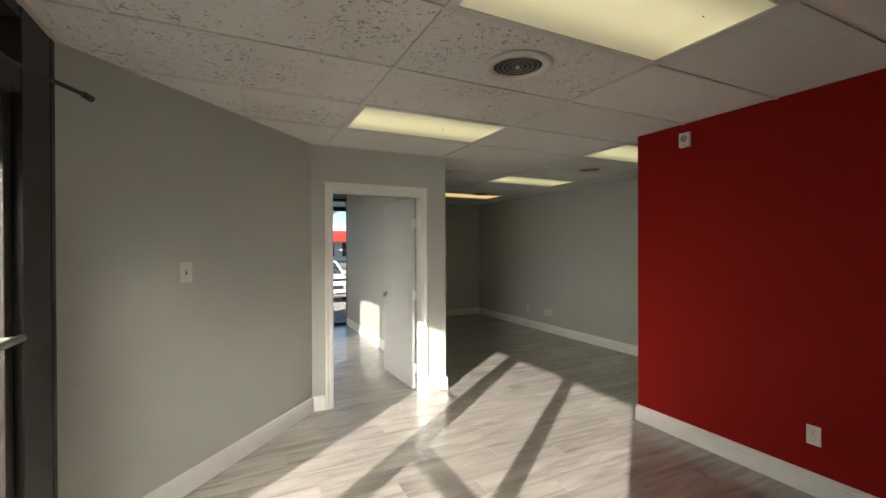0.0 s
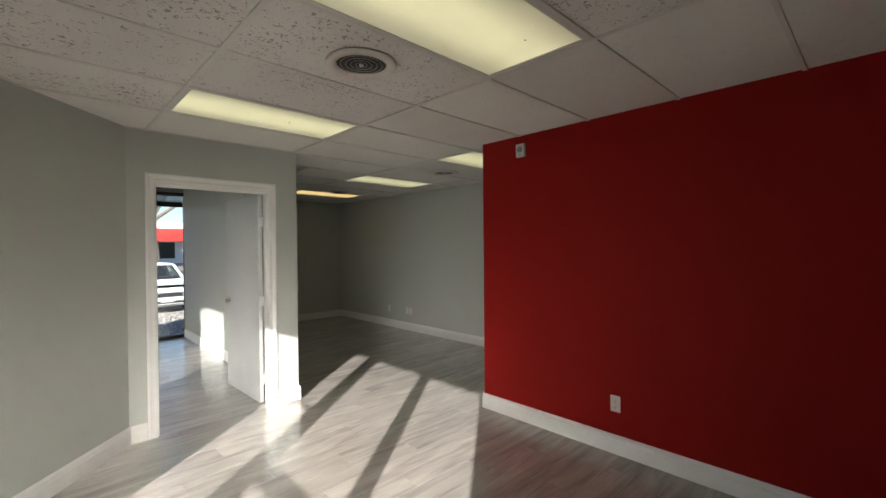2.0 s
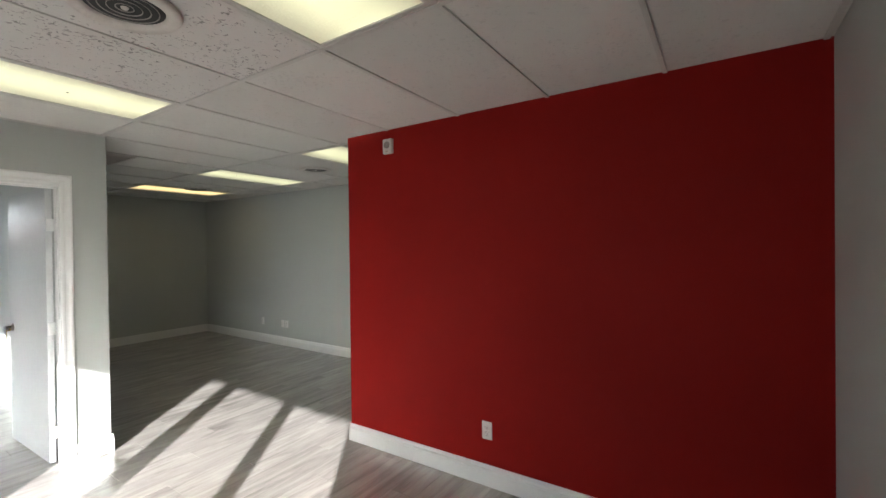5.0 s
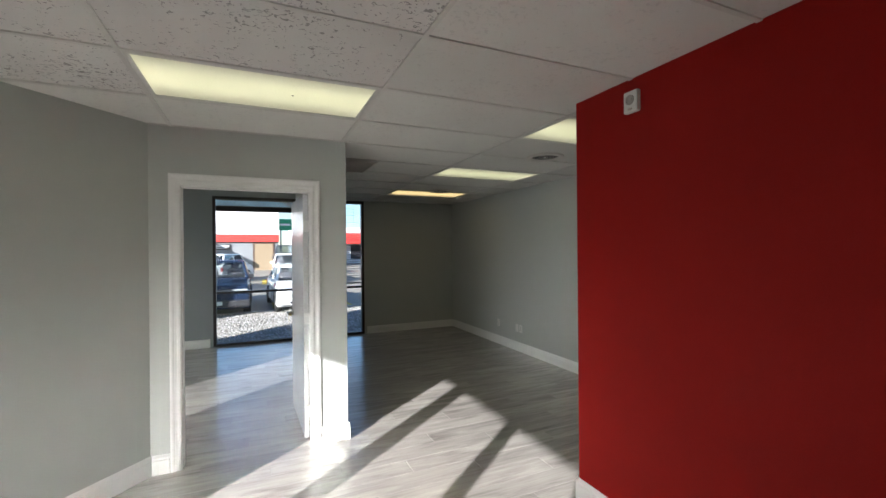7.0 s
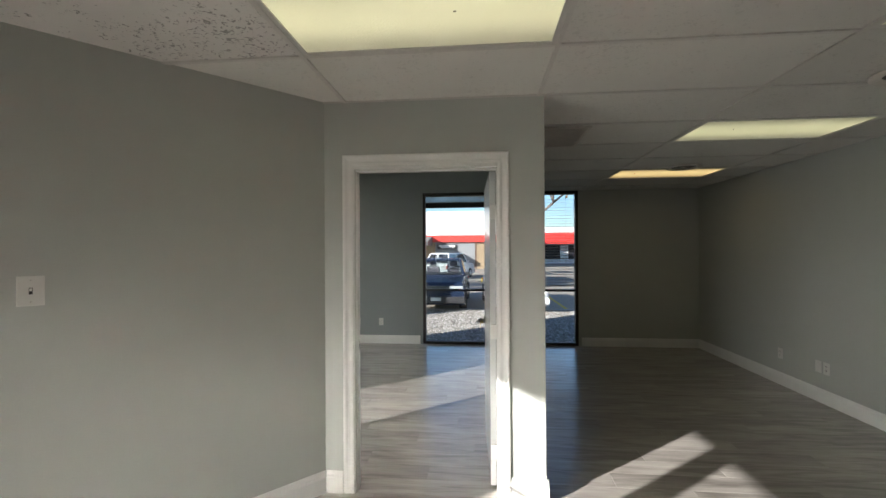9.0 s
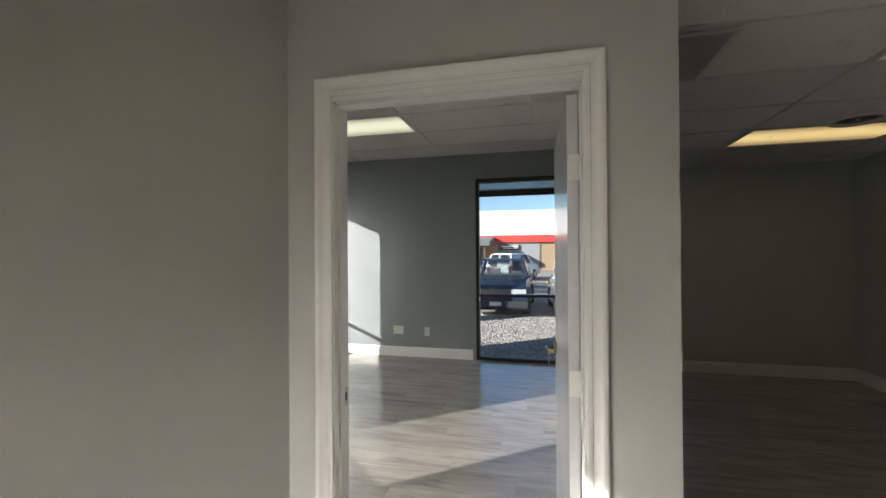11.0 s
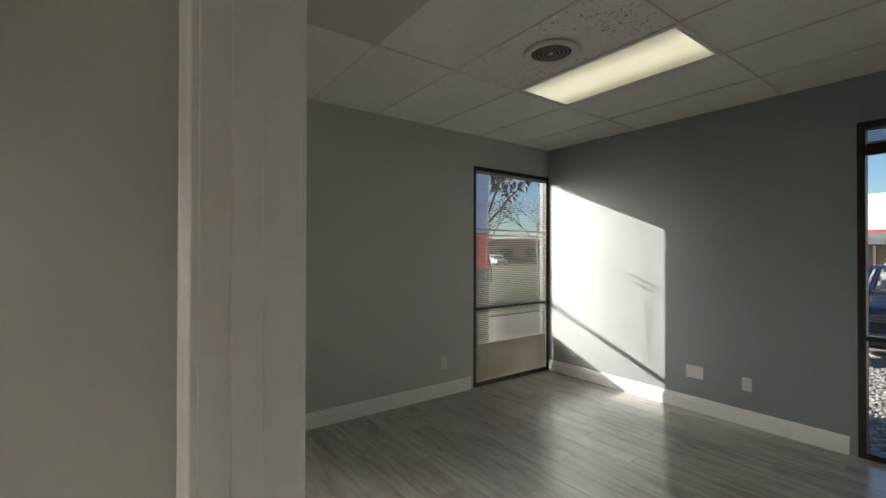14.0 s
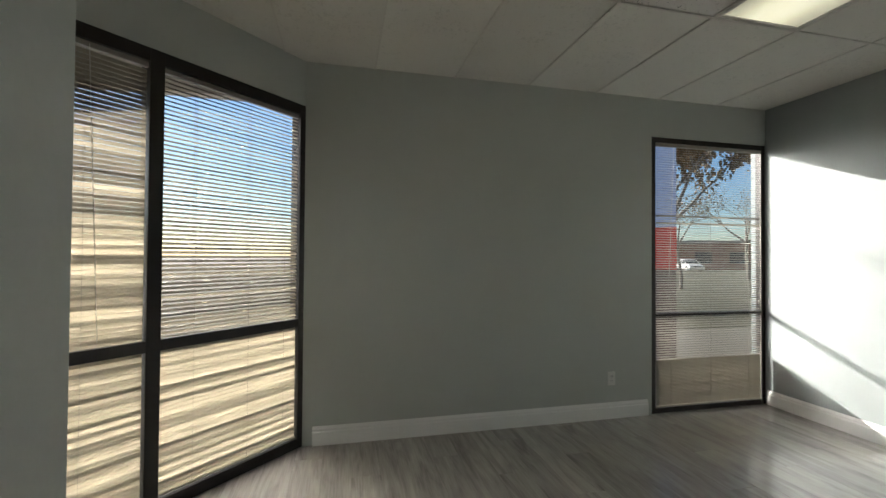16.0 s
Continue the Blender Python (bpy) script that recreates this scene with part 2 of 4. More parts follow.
def lathe(bm, profile, n=40, m=Matrix()):
    """Turn a profile of (radius, z) about z."""
    rings = [[bm.verts.new(m @ Vector((r * math.cos(2 * math.pi * i / n), r * math.sin(2 * math.pi * i / n), z))) for i in range(n)] for r, z in profile]
    for a, b in zip(rings, rings[1:]):
        for i in range(n):
            bm.faces.new((a[i], a[(i + 1) % n], b[(i + 1) % n], b[i]))
    return bm


def prism(bm, outline, x0, x1):
    """Extrude an outline of (y, z) from x0 to x1."""
    a = [bm.verts.new((x0, y, z)) for y, z in outline]
    b = [bm.verts.new((x1, y, z)) for y, z in outline]
    bm.faces.new(a), bm.faces.new(b[::-1])
    for i in range(len(a)):
        j = (i + 1) % len(a)
        bm.faces.new((a[j], a[i], b[i], b[j]))
    bmesh.ops.recalc_face_normals(bm, faces=bm.faces)
    return bm


def structure(name, bm, material, label, category):
    return tagged(link(name, bm, material), label, category, kind="structure")


# ---- plan ----
H_MAIN, H_OFF, H_WALL, H_WIN = 2.437, 2.77, 2.82, 2.44
X_STORE, X_RED, X_EAST, X_WEST = -0.14, 3.714, 5.515, -1.58
Y_SOUTH, Y_DOOR, Y_NORTH = 0.71, 5.087, 9.29
S2 = math.sqrt(0.5)
M_DIAG = pose(-1.60, 5.14, 0, 0, 0, -45)           # local x runs along the splayed window wall, +y into the office
L_DIAG = 2.05
A_SPLAY = -132.4
M_PART = pose(1.215, 5.087, 0, 0, 0, A_SPLAY)         # local x runs along the switch wall, -y behind it is the office
L_PART = 2.03

structure("wall_south", boxes((0.95, 5.66, Y_SOUTH - 0.14, Y_SOUTH, 0, H_WALL), (-0.2, 0.95, 0.26, 0.40, 0, H_WALL), (0.85, 0.95, 0.40, Y_SOUTH, 0, H_WALL)), M_GREY, "light grey painted plaster wall behind the entrance", "wall")
structure("wall_red", boxes((X_RED, X_RED + 0.115, Y_SOUTH, 3.637, 0, H_MAIN + 0.1)), M_RED, "deep red painted partition wall with white baseboard", "wall")
structure("wall_east", boxes((X_EAST, X_EAST + 0.15, Y_SOUTH, Y_NORTH, 0, H_WALL)), M_GREY, "light grey painted long wall", "wall")
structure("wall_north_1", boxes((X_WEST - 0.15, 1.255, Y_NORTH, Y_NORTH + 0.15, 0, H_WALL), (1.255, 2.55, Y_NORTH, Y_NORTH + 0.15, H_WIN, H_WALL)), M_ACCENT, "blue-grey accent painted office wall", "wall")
structure("wall_north_2", boxes((3.715, X_EAST + 0.15, Y_NORTH, Y_NORTH + 0.15, 0, H_WALL), (2.55, 3.715, Y_NORTH, Y_NORTH + 0.15, H_WIN, H_WALL)), M_GREY, "light grey painted end wall beside the window", "wall")
structure("wall_partition", boxes((2.525, 2.577, Y_DOOR + 0.11, Y_NORTH - 0.005, 0, H_WALL)), M_GREY, "light grey painted office partition wall", "wall")
structure("wall_door", boxes((1.2155, 1.235, Y_DOOR, Y_DOOR + 0.05, 0, H_WALL), (1.235, 1.40, Y_DOOR, Y_DOOR + 0.11, 0, H_WALL), (2.30, 2.577, Y_DOOR, Y_DOOR + 0.11, 0, H_WALL), (1.40, 2.30, Y_DOOR, Y_DOOR + 0.11, 2.04, H_WALL)), M_GREY, "light grey painted wall round the office door", "wall")
ob = structure("wall_splay", boxes((-0.014, L_PART, -0.06, 0.0, 0, H_WALL)), M_GREY, "light grey painted splayed wall with a light switch", "wall")
ob.matrix_world = M_PART @ Matrix.Rotation(0, 4, "Z")
structure("wall_west", boxes((X_WEST - 0.09, X_WEST, 5.12, 8.033, 0, H_WALL), (X_WEST - 0.09, X_WEST, 8.033, Y_NORTH, H_WIN, H_WALL)), M_GREY, "light grey painted outer office wall", "wall")
ob = structure("wall_bay", boxes((0, L_DIAG, -0.14, 0, 2.452, H_WALL), (1.98, L_DIAG, -0.14, 0, 0, 2.452), bevel=0), M_GREY, "light grey painted wall over the splayed window", "wall")
ob.matrix_world = M_DIAG
structure("wall_entry", boxes((X_STORE - 0.08, X_STORE + 0.02, 0.40, 3.75, H_MAIN, H_WALL)), M_STUCCO, "stucco band over the entrance glazing", "wall")

# outer roof, its overhang and fascia at the recessed entrance
structure("roof", boxes((-1.74, X_EAST + 0.15, 0.26, Y_NORTH + 0.15, H_WALL, H_WALL + 0.03), (-1.74, -0.2, -2.2, 0.26, H_WALL, H_WALL + 0.03)), M_ROOF, "flat grey felt roof", "roof")
# unseen parapet, added to carry the building's shadow farther over the gravel bed
structure("parapet", boxes((-1.74, X_EAST + 0.15, Y_NORTH + 0.02, Y_NORTH + 0.15, H_WALL + 0.03, H_WALL + 0.65)), M_STUCCO, "unseen low stucco parapet added to lengthen the roof shadow", "parapet")
structure("fascia", boxes((-1.74, -1.64, -2.2, 5.1, 2.50, H_WALL)), M_STUCCO, "stucco fascia beam over the entrance recess", "fascia")


# ---- ceilings ----
def inside_main(x, y):
    if y < Y_SOUTH - 0.02 and x > 0.95:
        return False
    if y > Y_DOOR and x < 2.58:
        return False
    return not (y > x + 3.95) and x > X_STORE - 0.1


def clipped(bm, planes):
    """Cut away what lies beyond the planes (point, outward normal)."""
    for co, no in planes:
        g = bm.verts[:] + bm.edges[:] + bm.faces[:]
        bmesh.ops.bisect_plane(bm, geom=g, plane_co=co, plane_no=no, clear_outer=True)


def ceiling(name, xs, ys, z, skip, keep, label, plain, clip):
    a, b, g = bmesh.new(), bmesh.new(), bmesh.new()
    for i in range(len(xs) - 1):
        for j in range(len(ys) - 1):
            cx, cy = (xs[i] + xs[i + 1]) / 2, (ys[j] + ys[j + 1]) / 2
            if (i, j) in skip or not keep(xs[i], xs[i + 1], ys[j], ys[j + 1]):
                continue
            r = random.Random(i * 31 + j)
            dz = r.uniform(0, 0.003)
            box(b if plain(cx, cy) else a, xs[i] + 0.006, xs[i + 1] - 0.006, ys[j] + 0.006, ys[j + 1] - 0.006, z + 0.007 + dz, z + 0.023 + dz)
    hw = 0.006 if name.endswith("office") else 0.011
    for x in xs:
        box(g, x - hw, x + hw, ys[0], ys[-1], z, z + 0.014)
        box(g, x - 0.002, x + 0.002, ys[0], ys[-1], z + 0.014, z + 0.04)
    for y in (ys[1:] if name.endswith("deep") else ys):
        box(g, xs[0], xs[-1], y - hw, y + hw, z + 0.001, z + 0.013)
    me = bpy.data.meshes.new(name)
    whole = bmesh.new()
    for k, (bm, ) in enumerate(((a,), (b,), (g,))):
        for co, no in clip:
            clipped(bm, [(co, no)])
        tmp = bpy.data.meshes.new("tmp")
        bm.to_mesh(tmp)
        bm.free()
        start = len(whole.faces)
        whole.from_mesh(tmp)
        whole.faces.ensure_lookup_table()
        for f in whole.faces[start:]:
            f.material_index = k
        bpy.data.meshes.remove(tmp)
    whole.to_mesh(me)
    whole.free()
    for m in (M_TILE, M_TILE_PLAIN, M_GRID):
        me.materials.append(m)
    return tagged(new(name, me), label, "ceiling", kind="structure")


GX = [-1.08, 0.14, 1.350, 2.548, 3.82, 5.05, 5.62]
GY = [4.46 - 0.621 * k for k in range(7, -1, -1)] + [4.46 + 0.63 * k for k in range(1, 8)] + [9.38]
GXM, GYM = GX, GY
cell_of = lambda xs, ys, x, y: (max(i for i in range(len(xs) - 1) if xs[i] <= x), max(j for j in range(len(ys) - 1) if ys[j] <= y))
LAMPS = [(1.949, 2.287, M_LAMP_A), (1.949, 4.149, M_LAMP_A), (4.435, 4.149, M_LAMP_A), (4.435, 6.035, M_LAMP_A), (4.435, 7.925, M_LAMP_F)]
skip = {cell_of(GX, GY, x, y) for x, y, _ in LAMPS}
N_SPLAY = Vector((math.sin(radians(A_SPLAY)), -math.cos(radians(A_SPLAY)), 0))
# the front part over the entrance, and the deep part beside the office partition
split = max(j for j in range(len(GY)) if GY[j] <= Y_DOOR + 0.05)
ceiling("ceiling", GX, GY[:split + 1], H_MAIN, skip, lambda x0, x1, y0, y1: True, "white suspended ceiling of fissured lay-in tiles", lambda x, y: x > 2.6 or y > 4.4,
        [((1.18, 5.087, 0), N_SPLAY), ((X_STORE - 0.02, 0, 0), Vector((-1, 0, 0)))])
deep = [2.58] + [x for x in GX if x > 2.7]
skip2 = {(cell_of(deep, GY[split:], x, y)) for x, y, _ in LAMPS if y > GY[split]}
ceiling("ceiling_deep", deep, GY[split:], H_MAIN, skip2, lambda x0, x1, y0, y1: True, "white suspended ceiling of smooth lay-in tiles", lambda x, y: True, [((0, 9.30, 0), Vector((0, 1, 0)))])
OX = [-1.62] + [-0.405 + 1.235 * k for k in range(0, 3)] + [2.54]
OY = [7.48 + 0.622 * k for k in range(-7, 3)] + [9.34]
skip3 = {cell_of(OX, OY, 0.21, 7.75)}
ceiling("ceiling_office", OX, OY, H_OFF, skip3, lambda x0, x1, y0, y1: True, "white suspended office ceiling of smooth lay-in tiles", lambda x, y: not (6.8 < y < 7.5 and -0.4 < x < 1),
        [((1.17, 5.10, 0), -N_SPLAY), ((-1.60, 5.10, 0), Vector((-S2, -S2, 0))), ((-1.62, 0, 0), Vector((-1, 0, 0)))])


def troffer(x, y, z, material, dx, dy, label):
    t = empty("ceiling_light", pose(x, y, z), label, "ceiling light", "recessed fluorescent ceiling lights")
    bm = bmesh.new()
    w, d = dx / 2 - 0.012, dy / 2 - 0.012
    for r in ((-w, w, -d, -d + 0.022), (-w, w, d - 0.022, d), (-w, -w + 0.022, -d + 0.022, d - 0.022), (w - 0.022, w, -d + 0.022, d - 0.022)):
        box(bm, *r, 0.002, 0.012)
    part("frame", bm, M_GRID, t)
    part("diffuser", boxes((-w + 0.022, w - 0.022, -d + 0.022, d - 0.022, 0.008, 0.014)), material, t, "yellowed prismatic plastic diffuser")
    r = random.Random(int(x * 100 + y * 10))
    for _ in range(1):
        px, py = r.uniform(-w, w) * 0.7, r.uniform(-d, d) * 0.6
        part("debris", boxes((px, px + r.uniform(0.006, 0.013), py, py + 0.005, 0.0045, 0.008), bevel=0.0015), M_BROWN_DUST, t)
    part("housing", boxes((-w, w, -d, d, 0.02, 0.11)), M_GRID, t)
    return t


for x, y, mat in LAMPS:
    troffer(x, y, H_MAIN, mat, 1.198 if x < 3 else 1.23, 0.621 if y < 5 else 0.63, "recessed fluorescent light with %s diffuser, lit" % ("amber" if mat is M_LAMP_F else "yellowed"))
troffer(0.2125, 7.791, H_OFF, M_LAMP_C, 1.235, 0.622, "recessed fluorescent office light with pale diffuser, lit")


def round_vent(x, y, z, r=0.178):
    t = empty("ceiling_vent", pose(x, y, z - 0.002), "round metal ceiling air diffuser with concentric rings", "ceiling vent", "round ceiling vents")
    part("rim", lathe(bmesh.new(), [(r, 0.004), (r, -0.004), (r * 0.96, -0.012), (r * 0.74, -0.009), (r * 0.70, 0.004)]), M_VENT, t, smooth=True)
    part("backing", lathe(bmesh.new(), [(0.001, 0.004), (r * 0.72, 0.004)]), M_BLACK, t, "dark air duct")
    for k in range(4):
        q = r * (0.58 - 0.145 * k)
        part("ring", lathe(bmesh.new(), [(q, 0.0), (q + 0.0005, -0.002), (q + 0.0035, -0.0025), (q + 0.003, 0.0)]), M_RING, t, smooth=True)
    part("hub", lathe(bmesh.new(), [(0.001, -0.006), (0.010, -0.006), (0.013, 0.0)], 20), M_VENT, t, smooth=True)


round_vent(1.921, 2.907, H_MAIN)
round_vent(4.47, 4.93, H_MAIN)
round_vent(4.47, 7.48, H_MAIN)
round_vent(0.178, 7.188, H_OFF)
t = empty("return_grille", pose(2.81, 6.055, H_MAIN - 0.002), "dusty dark square return air grille in the ceiling", "ceiling vent")
bm = boxes((-0.22, 0.22, -0.3, -0.275, -0.006, 0.003), (-0.22, 0.22, 0.275, 0.3, -0.006, 0.003), (-0.22, -0.195, -0.275, 0.275, -0.006, 0.003), (0.195, 0.22, -0.275, 0.275, -0.006, 0.003))
part("frame", bm, M_VENT, t)
part("backing", boxes((-0.195, 0.195, -0.275, 0.275, 0.0, 0.003)), surface("dusty_filter", (0.10, 0.095, 0.085), 0.95), t)
for k in range(24):
    part("slat", boxes((-0.195, 0.195, -0.272 + k * 0.0233, -0.270 + k * 0.0233, -0.010, -0.001)), M_VENT, t)
t = tagged(link("ceiling_panel", boxes((-0.395, 0.82, 5.63, 6.235, H_OFF - 0.002, H_OFF + 0.003)), surface("dusty_tile", (0.42, 0.41, 0.37), 0.95, 0.05, 60, 2, 0.2)), "greyed egg-crate ceiling panel above the office door", "ceiling panel")


# ---- trim ----
def board(bm, length, h=0.135):
    """A moulded baseboard along local x with its back at y=0 and its face towards +y."""
    prism(bm, [(0.0, 0.0), (0.016, 0.0), (0.016, h * 0.70), (0.012, h * 0.76), (0.012, h * 0.86), (0.006, h * 0.95), (0.004, h), (0.0, h)], 0, length)
    return bm


def baseboard(x0, y0, x1, y1, h=0.135, z=0.0):
    """Runs from the first to the second point, with the room on its left."""
    d = Vector((x1 - x0, y1 - y0))
    ob = structure("baseboard", board(bmesh.new(), d.length, h), M_WHITE, "white moulded baseboard along the wall", "baseboard")
    ob.matrix_world = pose(x0, y0, z, 0, 0, math.degrees(math.atan2(d.y, d.x)))


baseboard(X_RED, Y_SOUTH + 0.016, X_RED, 3.653)
baseboard(X_RED - 0.016, 3.637, X_RED + 0.131, 3.637)
baseboard(X_RED + 0.115, 3.637, X_RED + 0.115, Y_SOUTH)
baseboard(0.95, Y_SOUTH, X_RED, Y_SOUTH)
baseboard(X_EAST, Y_SOUTH, X_EAST, Y_NORTH)
baseboard(X_EAST - 0.016, Y_NORTH, 3.76, Y_NORTH)
baseboard(2.577, Y_NORTH - 0.01, 2.577, Y_DOOR - 0.016)
baseboard(2.593, Y_DOOR, 2.37, Y_DOOR)
baseboard(1.33, Y_DOOR, 1.225, Y_DOOR)
baseboard(1.220, 5.092, -0.135, 3.608)
baseboard(1.21, Y_NORTH, X_WEST + 0.016, Y_NORTH)
baseboard(X_WEST, 7.99, X_WEST, 5.19)
baseboard(2.525, Y_DOOR + 0.12, 2.525, Y_NORTH - 0.01)


CASING = [(0.0, 0.0), (0.0, 0.009), (0.004, 0.0108), (0.017, 0.0112), (0.021, 0.0090), (0.030, 0.0092), (0.040, 0.0115), (0.047, 0.0150), (0.053, 0.0168), (0.062, 0.0168), (0.067, 0.0140), (0.067, 0.0)]


def casing(z_top, x0, x1, y, face, name="door_casing"):
    """Moulded white casing mitred round an opening x0..x1; face -1 looks to -y, +1 to +y."""
    t = tagged(new(name), "white painted moulded door casing", "door frame", kind="structure")

    def run(label, ring0, ring1):
        bm = bmesh.new()
        a, b = [bm.verts.new(v) for v in ring0], [bm.verts.new(v) for v in ring1]
        n = len(a)
        bm.faces.new(a), bm.faces.new(b[::-1])
        for i in range(n):
            bm.faces.new((a[i], b[i], b[(i + 1) % n], a[(i + 1) % n]))
        bmesh.ops.recalc_face_normals(bm, faces=bm.faces)
        part(label, bm, M_WHITE, t)
    yy = lambda d: y + face * d
    left = [(x0 - u, yy(d), 0.0) for u, d in CASING]
    left_top = [(x0 - u, yy(d), z_top + u) for u, d in CASING]
    right_top = [(x1 + u, yy(d), z_top + u) for u, d in CASING]
    right = [(x1 + u, yy(d), 0.0) for u, d in CASING]
    run("side_casing", left, left_top), run("head_casing", left_top, right_top), run("side_casing", right_top, right)


casing(2.04, 1.402, 2.298, Y_DOOR, -1)
casing(2.04, 1.402, 2.298, Y_DOOR + 0.11, 1)
t = tagged(new("door_jamb"), "white painted door jamb with stop", "door frame", kind="structure")
part("side_jamb", boxes((1.400, 1.408, Y_DOOR - 0.002, Y_DOOR + 0.112, 0, 2.022), (1.408, 1.416, Y_DOOR + 0.03, Y_DOOR + 0.065, 0, 2.010), bevel=0.002), M_WHITE, t)
part("side_jamb", boxes((2.292, 2.300, Y_DOOR - 0.002, Y_DOOR + 0.112, 0, 2.022), (2.287, 2.292, Y_DOOR + 0.03, Y_DOOR + 0.065, 0, 2.010), bevel=0.002), M_WHITE, t)
part("head_jamb", boxes((1.4005, 2.2995, Y_DOOR - 0.0025, Y_DOOR + 0.1125, 2.022, 2.04), (1.408, 2.292, Y_DOOR + 0.03, Y_DOOR + 0.065, 2.010, 2.022), bevel=0.002), M_WHITE, t)
part("strike_plate", boxes((1.4075, 1.4095, Y_DOOR + 0.07, Y_DOOR + 0.104, 0.86, 0.93)), M_STEEL, t, "worn steel strike plate")
part("strike_hole", boxes((1.4092, 1.4102, Y_DOOR + 0.077, Y_DOOR + 0.094, 0.88, 0.91)), M_BLACK, t)

# the open door leaf: local x from the hinge along the leaf
door = tagged(new("door_1"), "white flush office door standing open into the office", "door", kind="structure")
door.matrix_world = pose(2.300, Y_DOOR + 0.114, 0.012, 0, 0, 91.8)
part("leaf", boxes((0.018, 0.868, 0.012, 0.050, 0, 2.003), bevel=0.002), M_DOOR, door)
for z in (0.22, 0.98, 1.74):
    h = part("hinge", boxes((0.0, 0.0185, -0.004, 0.046, z - 0.045, z + 0.045)), M_WHITE, door, "paint-covered butt hinge")
    tube_bm = tube(bmesh.new(), (-0.004, -0.006, z - 0.045), (-0.004, -0.006, z + 0.045), 0.006)
    part("hinge_pin", tube_bm, M_WHITE, h)
for s, y0 in ((1, 0.050), (-1, 0.012)):
    k = part("rose", tube(bmesh.new(), (0.795, y0, 0.93), (0.795, y0 + s * 0.012, 0.93), 0.032, 0.028, 24), M_STEEL, door, "steel door rose", True)
    bm = tube(bmesh.new(), (0.795, y0 + s * 0.01, 0.93), (0.795, y0 + s * 0.05, 0.93), 0.011, None, 14)
    tube(bm, (0.80, y0 + s * 0.05, 0.93), (0.69, y0 + s * 0.052, 0.925), 0.010, 0.008, 14)
    part("lever_handle", bm, M_STEEL, k, "steel lever handle", True)
key = tagged(link("key", boxes((0.787, 0.803, 0.074, 0.078, 0.868, 0.902), (0.791, 0.799, 0.0745, 0.0775, 0.835, 0.872), (0.793, 0.797, 0.05, 0.077, 0.898, 0.926), bevel=0.0008), M_BRASS), "brass keys hanging from the door lever", "key")
key.matrix_world = door.matrix_world @ pose(0, 0.014, 0)
key.name = "key"


# ---- windows ----
def glazing(name, m, width, z0, z1, bar, label, verticals=(), f=0.05, deep=0.10, y0=-0.10, ends=(True, True)):
    """Dark aluminium frame from local x=0 to width, outwards from y0 to y0+deep, with one crossbar and glass panes."""
    w = tagged(new(name), label, "window", kind="structure")
    w.matrix_world = m
    y1 = y0 + deep
    xs = [0.0] + list(verticals) + [width]
    for i, x in enumerate(xs):
        a, b = (x, x + f) if i == 0 else ((x - f, x) if i == len(xs) - 1 else (x - f / 2, x + f / 2))
        part("mullion", boxes((a, b, y0, y1, z0, z1), bevel=0.003), M_DARK, w)
    for i in range(len(xs) - 1):
        a = xs[i] + (f if i == 0 else f / 2)
        b = xs[i + 1] - (f if i == len(xs) - 2 else f / 2)
        part("head_rail", boxes((a, b, y0 + 0.002, y1 - 0.002, z1 - f, z1), bevel=0.003), M_DARK, w)
        part("sill_rail", boxes((a, b, y0 + 0.002, y1 - 0.002, z0, z0 + f), bevel=0.003), M_DARK, w)
        part("crossbar", boxes((a, b, y0 + 0.002, y1 - 0.002, bar - f / 2 + 0.005, bar + f / 2 - 0.005), bevel=0.003), M_DARK, w)
        for p, q in ((z0 + f, bar - f / 2 + 0.005), (bar + f / 2 - 0.005, z1 - f)):
            g = part("pane", boxes((a, b, y0 + 0.02, y0 + 0.026, p, q)), M_GLASS, w, "clear glass pane")
            g.visible_shadow = False
    return w


glazing("window_1", pose(3.715, Y_NORTH, 0, 0, 0, 180), 2.46, 0.0, H_WIN, 0.87, "floor-length window in dark bronze aluminium frame", verticals=(1.165,), f=0.045)
glazing("window_2", pose(X_WEST, 8.033, 0, 0, 0, 90), Y_NORTH - 8.033 - 0.002, 0.0, H_WIN, 0.86, "tall narrow office window in dark bronze frame", f=0.045, y0=0.005, deep=0.06)
glazing("window_3", M_DIAG, 1.98, 0.0, 2.452, 0.89, "splayed two-bay window in dark bronze aluminium frame", verticals=(1.0,), f=0.07)


part("corner_post", boxes((-0.13, -0.001, -0.14, -0.003, 0, 2.452)), M_DARK, bpy.data.objects["window_3"])


# ---- venetian blinds ----
def slat_mesh(length, width=0.025, material=M_SLAT):
    bm = bmesh.new()
    pts = [(-0.5, 0.0), (-0.2, 0.0022), (0.2, 0.0022), (0.5, 0.0)]
    rows = [[bm.verts.new((x, p * width, z + dz)) for p, z in pts] for x in (0, length) for dz in (0,)]
    for i in range(3):
        bm.faces.new((rows[0][i], rows[1][i], rows[1][i + 1], rows[0][i + 1]))
    bmesh.ops.solidify(bm, geom=bm.faces[:], thickness=0.0006)
    me = bpy.data.meshes.new("slat")
    bm.to_mesh(me)
    bm.free()
    me.materials.append(material)
    return me


